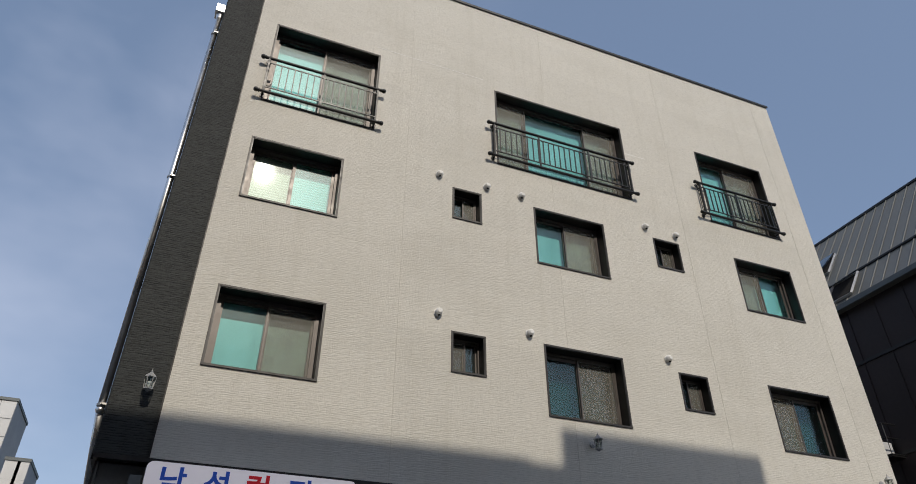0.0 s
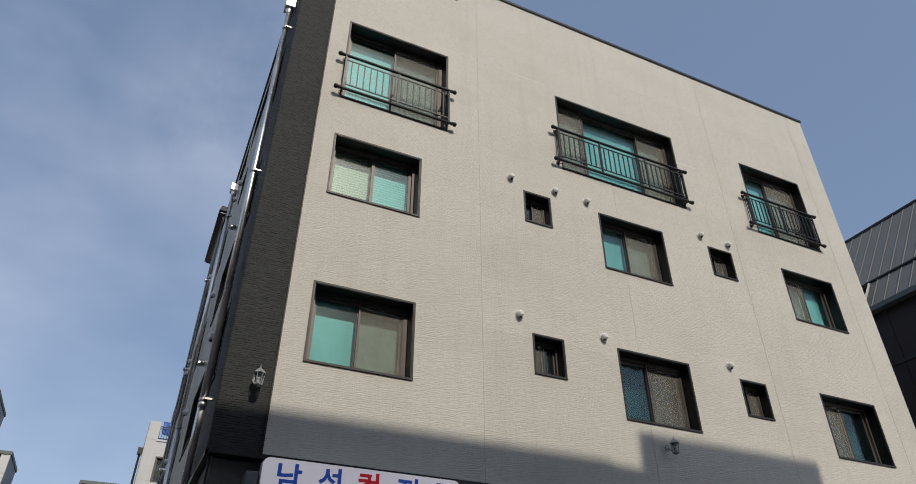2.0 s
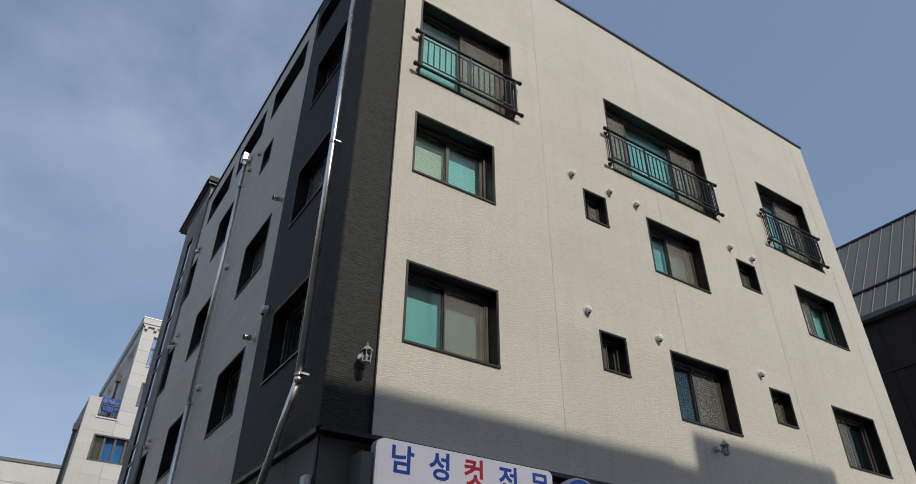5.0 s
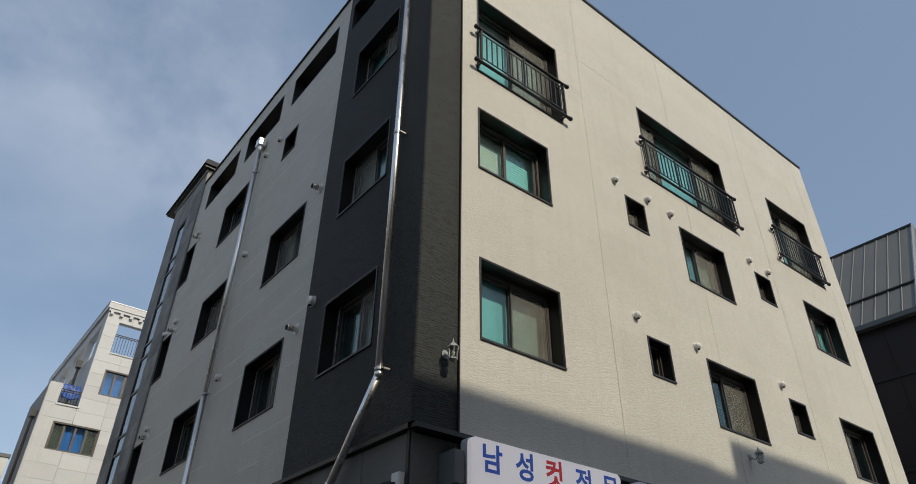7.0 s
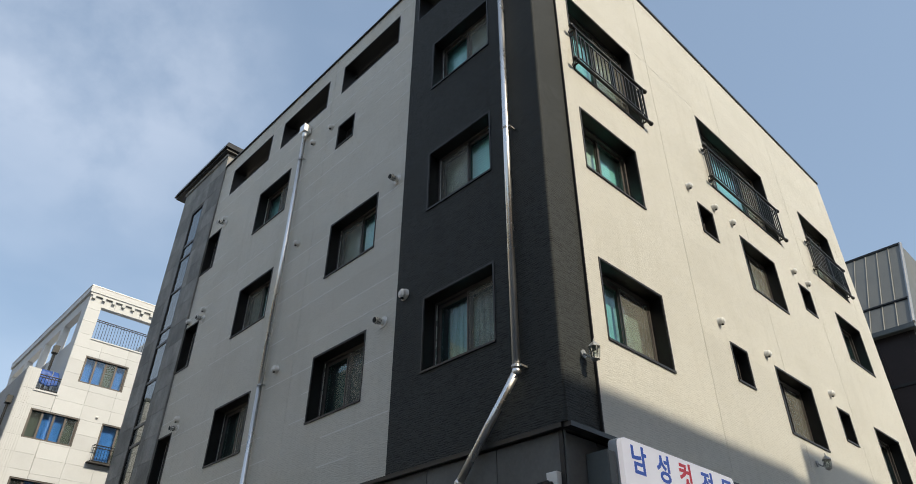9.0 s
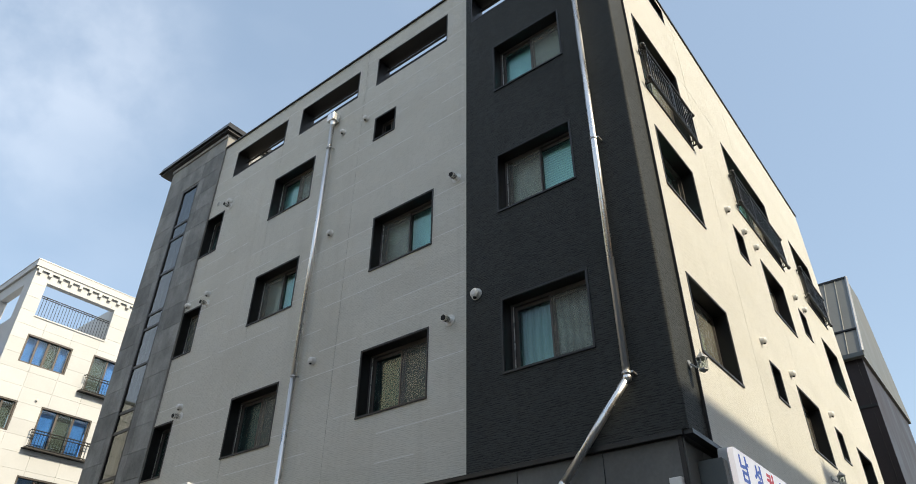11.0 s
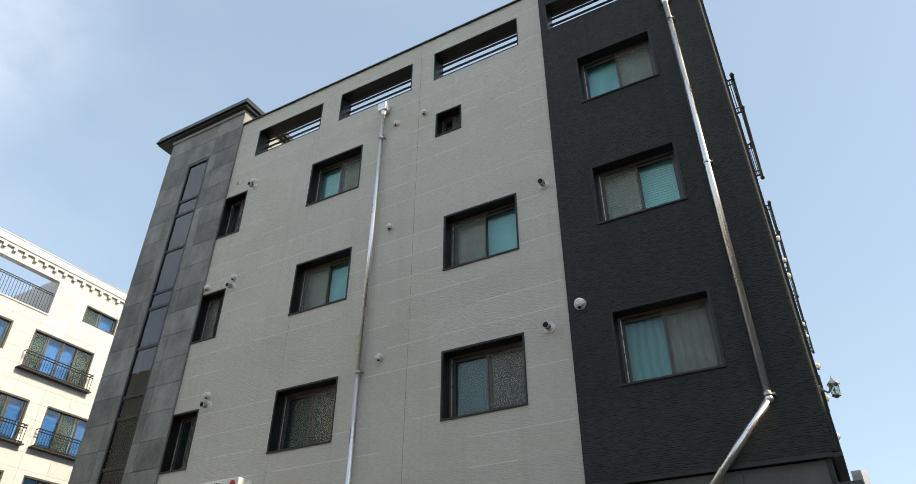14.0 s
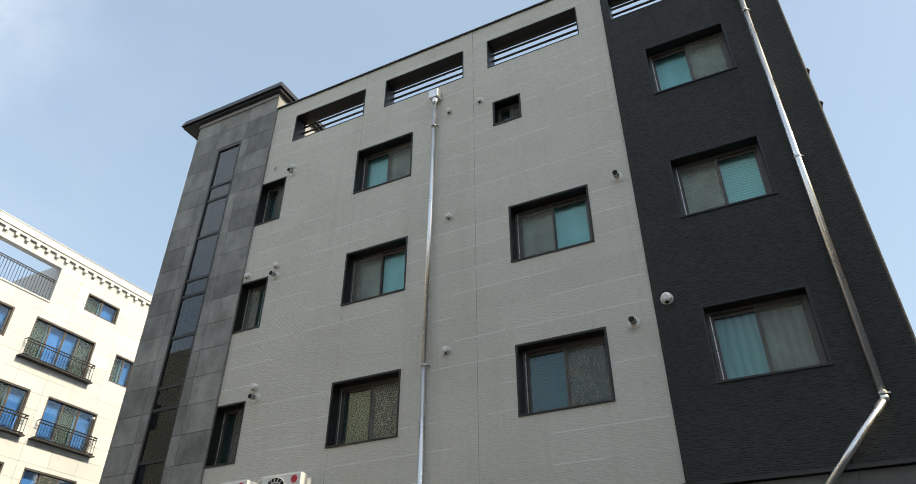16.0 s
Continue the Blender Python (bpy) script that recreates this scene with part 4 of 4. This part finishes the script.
# ---------------------------------------------------------------- neighbour with the seamed metal roof
nb = thing("metal_roof_house", (24.0, 8.0, 0.0), "dark brown metal-clad house under a steep grey seamed roof", "house")
NX, NY0, NY1, EZ, RX, RZ = 19.33, 0.08, 17.0, 12.08, 22.75, 16.78
part("wall", boxes((NX + 0.20, 28.0, NY0 + 0.1, NY1, 0, EZ - 0.02)), M_BROWN, nb)
for y in steps(NY0 + 0.3, NY1, 0.95):
    part("cladding_seam", boxes((NX + 0.18, NX + 0.199, y - 0.012, y + 0.012, 0, EZ - 0.15)), M_BROWN, nb)
for z in (10.2, 7.4, 4.6):
    part("cladding_band", boxes((NX + 0.165, NX + 0.198, NY0 + 0.1, NY1, z - 0.05, z + 0.05)), M_COPING, nb)
bm = bmesh.new()
prof = [(NX, EZ), (RX, RZ), (RX + 2.2, RZ), (RX + 5.5, EZ), (NX, EZ - 0.16), (RX + 5.5, EZ - 0.16)]
a = [bm.verts.new((x, NY0, z)) for x, z in prof]
b = [bm.verts.new((x, NY1, z)) for x, z in prof]
for i, j in ((0, 1), (1, 2), (2, 3), (3, 5), (5, 4), (4, 0)):
    bm.faces.new((a[i], a[j], b[j], b[i]))
bm.faces.new((a[0], a[4], a[5], a[3], a[2], a[1]))
bm.faces.new((b[0], b[1], b[2], b[3], b[5], b[4]))
bmesh.ops.recalc_face_normals(bm, faces=bm.faces)
roof = part("roof", bm, M_ROOFM, nb)
slope = Vector((RX - NX, 0, RZ - EZ))
normal = Vector((-slope.z, 0, slope.x)).normalized()
for y in steps(NY0 + 0.02, NY1, 0.43):
    bm = tube(bmesh.new(), Vector((NX, y, EZ)) + normal * 0.012, Vector((RX, y, RZ)) + normal * 0.012, 0.022, 4)
    part("roof_seam", bm, M_ROOFM, roof)
p = Vector((NX, 0, EZ)) + slope * 0.275 + normal * 0.03
part("snow_bar", tube(bmesh.new(), (p.x, NY0, p.z), (p.x, NY1, p.z), 0.05, 6), M_COPING, roof)
part("ridge_cap", boxes((RX - 0.06, RX + 0.12, NY0 - 0.03, NY1, RZ - 0.02, RZ + 0.06)), M_COPING, roof)
part("eaves_gutter", boxes((NX - 0.10, NX + 0.02, NY0 - 0.03, NY1, EZ - 0.17, EZ - 0.01)), M_BOXG, roof)
part("verge_trim", tube(bmesh.new(), Vector((NX, NY0 - 0.02, EZ)) + normal * 0.02, Vector((RX, NY0 - 0.02, RZ)) + normal * 0.02, 0.06, 6), M_DULL, roof)


def skylight(y0, y1, s0, s1, tilt):
    """A top-hung roof window, its leaf tilted out."""
    q = [Vector((NX, y, EZ)) + slope * s for y, s in ((y0, s0), (y1, s0), (y1, s1), (y0, s1))]
    bm = bmesh.new()
    for i in range(4):
        tube(bm, q[i] + normal * 0.05, q[(i + 1) % 4] + normal * 0.05, 0.05, 4)
    fr = part("skylight", bm, M_DULL, nb, "tilted roof window")
    bm = bmesh.new()
    bm.faces.new([bm.verts.new(v + normal * 0.035) for v in q])
    part("opening", bm, M_HOLE, fr)
    bm = bmesh.new()
    lift = normal * tilt
    top, bot = (q[3], q[2]), (q[0] + lift, q[1] + lift)
    vs = [bm.verts.new(v + normal * 0.09) for v in (bot[0], bot[1], top[1], top[0])]
    f = bm.faces.new(vs)
    ex = bmesh.ops.extrude_face_region(bm, geom=[f])
    bmesh.ops.translate(bm, vec=normal * 0.05, verts=[v for v in ex["geom"] if isinstance(v, bmesh.types.BMVert)])
    part("leaf", bm, M_TWGLASS, fr)


skylight(3.85, 4.85, 0.05, 0.25, 0.45)
skylight(5.35, 6.25, 0.46, 0.66, 0.2)
un = thing("balcony_unit", (19.2, 4.4, 7.3), "pale cooling unit in a dark cage on the brown wall", "air conditioner")
part("casing", box(bmesh.new(), 18.98, 19.34, 4.2, 4.8, 7.252, 7.70, 0.02), M_SIGNRIM, un)
bm = bmesh.new()
for z in (7.25, 7.7, 8.1):
    tube(bm, (18.8, 3.9, z), (18.8, 5.3, z), 0.02, 6)
    tube(bm, (18.8, 3.9, z), (19.34, 3.9, z), 0.02, 6)
    tube(bm, (18.8, 5.3, z), (19.34, 5.3, z), 0.02, 6)
for y in steps(3.9, 5.3, 0.2):
    tube(bm, (18.8, y, 7.25), (18.8, y, 8.1), 0.012, 5)
box(bm, 18.8, 19.34, 3.9, 5.3, 7.19, 7.25)
part("cage", bm, M_RAIL, un)

# ---------------------------------------------------------------- white apartment house behind
WF = ("south", 27.4)
wh = thing("apartment_house", (5.0, 30.0, 0.0), "ivory stone-clad apartment house with dentil cornice", "apartment building")
wopen = [(1.42, 4.58, 14.82, 16.35)]
wwin = [
    (1.46, 3.40, 12.80, 14.00, 4, False), (6.08, 7.75, 15.15, 15.95, 2, False), (4.32, 7.14, 12.38, 14.07, 4, True),
    (8.22, 9.3, 12.78, 14.0, 2, False), (0.06, 2.04, 10.12, 11.30, 4, False), (2.98, 5.14, 9.68, 11.33, 3, True),
    (5.90, 8.22, 9.70, 11.35, 3, True), (0.18, 2.2, 7.3, 8.62, 4, False), (5.93, 8.2, 7.0, 8.68, 3, False),
    (2.98, 5.14, 6.9, 8.65, 3, True),
]
wholes = wopen + [w[:4] for w in wwin]
WTOP = 17.2
bm = bmesh.new()
for a, b, c, d in cut(0.82, 13.0, 0, WTOP - 0.3, wholes):
    fbox(bm, WF, a, b, 0.03, 0.30, c, d)
for a, b, c, d in cut(-0.57, 0.815, 0, 12.93, wholes + [(-0.05, 0.86, 12.07, 13)]):
    fbox(bm, WF, a, b, 0.03, 0.30, c, d)
box(bm, 0.82, 1.12, 27.7, 40, 0, 14.7)
box(bm, -0.57, -0.3, 27.7, 31.5, 0, 12.93)
box(bm, 12.7, 13.0, 27.7, 40, 0, WTOP - 0.3)
part("wall", bm, M_STONE, wh)
# side face above the terrace: pillars and beam
bm = boxes((0.82, 1.12, 27.7, 40, 16.3, WTOP - 0.3))
for y in (27.7, 30.6, 33.4, 36.4, 39.3):
    box(bm, 0.82, 1.12, y, y + 0.5, 14.7, 16.3)
part("side_pillar", bm, M_STONE, wh)
# thin grey sheets over the west-facing sides only
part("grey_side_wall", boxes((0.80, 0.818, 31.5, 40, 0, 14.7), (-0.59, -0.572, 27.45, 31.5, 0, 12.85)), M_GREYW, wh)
part("terrace_floor", boxes((1.12, 12.7, 27.7, 40, 14.5, 14.72)), M_STONE2, wh)
part("roof_frame", boxes((1.12, 12.7, 39.6, 40, 14.7, WTOP - 0.3), (4.9, 5.2, 27.75, 40, 14.72, 16.9), (5.2, 12.7, 27.75, 40, 16.6, 16.9)), M_STONE2, wh)
part("cornice", boxes((0.72, 13.2, 27.26, 27.72, WTOP - 0.30, WTOP), (0.72, 1.14, 27.72, 40, WTOP - 0.30, WTOP), (0.78, 13.1, 27.30, 27.428, WTOP - 0.42, WTOP - 0.302)), M_STONE, wh)
part("cornice_cap", boxes((0.70, 13.22, 27.24, 27.74, WTOP + 0.001, WTOP + 0.03), (0.70, 1.16, 27.74, 40, WTOP + 0.001, WTOP + 0.04)), M_DULL, wh)
for u in steps(0.95, 12.9, 0.46):
    part("dentil", boxes((u - 0.075, u + 0.075, 27.27, 27.40, WTOP - 0.58, WTOP - 0.43)), M_STONE, wh)
cladding(wh, "stone_panel", WF, [0.82, 2.0, 3.2, 4.4, 5.6, 6.8, 8.0, 9.2], steps(6.4, WTOP - 0.44, 0.62), wholes, M_STONE, 0.007, 0.007, 0.028, rng)
cladding(wh, "stone_panel", WF, [-0.57, 0.81], steps(6.4, 12.05, 0.62), wholes, M_STONE, 0.007, 0.007, 0.028, rng)
part("stone_panel", boxes((-0.57, -0.05, 27.4, 27.428, 12.06, 12.93)), M_STONE, wh)
for k in range(7):
    part("fluting", boxes((-0.54 + 0.09 * k, -0.50 + 0.09 * k, 27.385, 27.399, 6.4, 12.9 if k < 5 else 11.4)), M_STONE, wh)
for u0, u1, z0, z1, leaves, rail in wwin:
    bm = bmesh.new()
    f = 0.06
    for r in ((u0, u1, z1 - f, z1), (u0, u1, z0, z0 + f), (u0, u0 + f, z0 + f, z1 - f), (u1 - f, u1, z0 + f, z1 - f)):
        fbox(bm, WF, r[0], r[1], 0.02, 0.20, r[2], r[3])
    wd = part("window", bm, M_FRAME, wh)
    cuts = steps(u0 + f, u1 - f, (u1 - u0 - 2 * f) / leaves)
    for i in range(leaves):
        bm = bmesh.new()
        fbox(bm, WF, cuts[i], cuts[i + 1], 0.12, 0.126, z0 + f, z1 - f)
        part("pane", bm, M_SKYGLASS if (i + int(u0 * 3)) % 3 else M_CLEAR, wd)
        bm = bmesh.new()
        for u in (cuts[i] + 0.02, cuts[i + 1] - 0.02):
            fbox(bm, WF, u - 0.025, u + 0.025, 0.09 + 0.02 * (i % 2), 0.119, z0 + f, z1 - f)
        part("sash_stile", bm, M_FRAME, wd)
        bm = bmesh.new()
        fbox(bm, WF, cuts[i], cuts[i + 1], 0.32, 0.34, z0 - 0.02, z1 + 0.02)
        # pale sheet behind the blue panes brightens their tinted-in sky reflection
        part("inner_cover", bm, M_FILM if (i + int(u0 * 3)) % 3 else M_ROOMDIM, wd)
    if rail:
        y = 27.18
        bm = boxes((u0 - 0.22, u1 + 0.22, y - 0.06, 27.398, z0 - 0.075, z0 - 0.03))
        lg = part("balcony_ledge", bm, M_FLANGE, wh)
        bm = bmesh.new()
        for z in (z0 + 0.02, z0 + 0.55, z0 + 0.66):
            tube(bm, (u0 - 0.14, y, z), (u1 + 0.14, y, z), 0.024, 6)
        for u in steps(u0 - 0.12, u1 + 0.12, 0.12):
            tube(bm, (u, y, z0 - 0.03), (u, y, z0 + 0.66), 0.011, 5)
        for u in (u0 - 0.12, u1 + 0.12):
            for z in (z0 + 0.02, z0 + 0.66):
                tube(bm, (u, y, z), (u, 27.399, z), 0.02, 6)
        part("balcony_rail", bm, M_RAIL, lg)
bm = bmesh.new()
for z in (14.85, 15.72, 15.80):
    tube(bm, (1.43, 27.55, z), (4.57, 27.55, z), 0.022, 6)
for u in steps(1.45, 4.55, 0.13):
    tube(bm, (u, 27.55, 14.82), (u, 27.55, 15.78), 0.011, 5)
part("terrace_rail", bm, M_RAIL, wh)
part("terrace_sill", boxes((1.40, 4.60, 27.36, 27.72, 14.76, 14.815)), M_STONE2, wh)
bm = bmesh.new()
for z in (12.15, 12.62, 12.72):
    tube(bm, (-0.05, 27.45, z), (0.86, 27.45, z), 0.022, 6)
for u in steps(-0.04, 0.84, 0.13):
    tube(bm, (u, 27.45, 12.07), (u, 27.45, 12.72), 0.012, 5)
part("side_rail", bm, M_RAIL, wh)
part("side_sill", boxes((-0.10, 0.90, 27.36, 27.7, 12.0, 12.07)), M_STONE2, wh)
bm = tube(bmesh.new(), (0.60, 29.5, 0.0), (0.60, 29.5, 14.6), 0.06, 10)
box(bm, 0.48, 0.72, 29.35, 29.65, 14.5, 14.85)
part("downpipe", bm, M_COPING, wh)
bm = tube(bmesh.new(), (-0.70, 28.2, 0.0), (-0.70, 28.2, 11.6), 0.055, 10)
box(bm, -0.82, -0.58, 28.05, 28.35, 11.5, 11.8)
part("downpipe", bm, M_COPING, wh)
for u0, y0, z0, n in ((0.15, 28.0, 12.75, 5), (3.2, 30.0, 15.0, 6)):
    tp = thing("folded_parasol", (u0 + 0.4, y0, z0 - 0.6), "crumpled dark blue tarpaulin over a frame", "tarpaulin", "blue tarpaulins")
    bm = bmesh.new()
    bmesh.ops.create_grid(bm, x_segments=14, y_segments=8, size=0.5, matrix=Matrix.Translation((u0 + 0.4, y0, z0)) @ pose(0, 0, 0, 70, 0, 0) @ Matrix.Diagonal((0.95 if n == 5 else 1.7, 0.8, 1, 1)))
    for v in bm.verts:
        w = noise.noise(v.co * 3.1)
        v.co += Vector((0.05 * w, 0.16 * w, 0.14 * noise.noise(v.co * 2.0 + Vector((5, 1, 2)))))
    bmesh.ops.solidify(bm, geom=bm.faces[:], thickness=0.02)
    part("cloth", bm, M_TARP, tp, smooth=True)
    part("pole", tube(bmesh.new(), (u0 + 0.4, y0 + 0.05, 12.07 if n == 5 else 14.72), (u0 + 0.4, y0 + 0.05, z0 + 0.35), 0.025, 8), M_DULL, tp)
for u, z in ((2.68, 11.40), (8.05, 11.0)):
    vent(WF, u, z, 0.06, "far wall vents")


def set_back(ob):
    """Moves a thing of the far plot to its true size and distance."""
    p = ob.location
    ob.location = (0.075 + 0.938 * p.x, 26.104 + 0.95 * (p.y - 27.4), 0.29 + 0.957 * p.z)
    ob.scale = (0.938, 0.95, 0.957)


for ob in [o for o in scene.objects if o.parent is None and (o is wh or o.name.split(".")[0] == "folded_parasol" or (o.name.split(".")[0] == "wall_vent" and o.location.y > 20))]:
    set_back(ob)
wh.location.z = 0.0
wh.scale.z = 0.974

# ---------------------------------------------------------------- more distant houses
def far_house(x0, x1, y0, y1, h, label, side):
    ob = thing("distant_house", ((x0 + x1) / 2, (y0 + y1) / 2, 0), label, "house")
    # white houses get a grey body: their sides' shade put into colour
    part("wall", boxes((x0, x1, y0 + 0.02, y1, 0, h - 0.12)), side, ob)
    for z in steps(0.6, h - 0.12, 1.2)[:-1]:
        for u in steps(x0, x1, 0.95)[:-1]:
            part("facade_panel", boxes((u + 0.01, min(u + 0.94, x1) - 0.01, y0 - 0.02, y0 + 0.018, z + 0.01, z + 1.18)), M_STONE2, ob)
    part("parapet_cap", boxes((x0 - 0.06, x1 + 0.06, y0 - 0.08, y1 + 0.06, h - 0.118, h + 0.09)), M_BOXG, ob)
    return ob


far_house(-17.0, -10.25, 45.0, 50.3, 19.22, "white panelled house with grey parapet cap", M_GREYW)
far_house(-9.45, -8.0, 43.6, 48.0, 14.9, "low white stair block with dark parapet cap", M_GREYW)
far_house(-3.7, 0.85, 45.0, 52.0, 13.95, "plain white rendered house with slim cap", M_STONE2)
far_house(44.0, 49.0, -0.75, 8.0, 13.4, "small grey house far down the street", M_GREYW)

# ---------------------------------------------------------------- ground and the street's other side
tagged(part("ground", boxes((-900, 900, -900, 900, -0.3, 0.0)), M_ASPH), "grey asphalt street", "ground", "", "structure")
# added out of view: its stepped roofline casts the shadow on the street wall
op = thing("opposite_shade_house", (-8.0, -20.0, 0.0), "unseen brown house across the street, sized to shade the facade", "house")
part("wall", boxes((-26.0, 6.748, -26.0, -15.0, 0, 16.36)), M_BRICK, op)
part("step_shadow_block", boxes((6.75, 10.56, -20.0, -15.0, 0, 16.93)), M_BRICK, op)
part("parapet_cap", boxes((-26.05, 6.2, -15.4, -14.98, 16.362, 16.40)), M_DULL, op)
for k in range(6):
    for z in (2.2, 5.2, 8.2, 11.2, 14.0):
        part("window", boxes((-24.0 + 5.0 * k, -22.2 + 5.0 * k, -14.998, -14.95, z, z + 1.3)), M_TWGLASS, op)
bh = thing("beige_house", (-27.0, 14.0, 0.0), "beige rendered house on the far side of the lane", "house")
part("wall", boxes((-34.0, -21.0, 4.0, 22.0, 0, 11.5), (-30.0, -16.0, 22.004, 52.0, 0, 18.6)), M_BEIGE, bh)
for k in range(10):
    x, top = (-21.0, 3) if k < 4 else (-16.0, 5)
    for z in (1.4, 4.4, 7.6, 10.8, 14.0)[:top]:
        part("window", boxes((x + 0.002, x + 0.05, 6.0 + 4.5 * k, 7.8 + 4.5 * k, z, z + 1.4)), M_TWGLASS, bh)
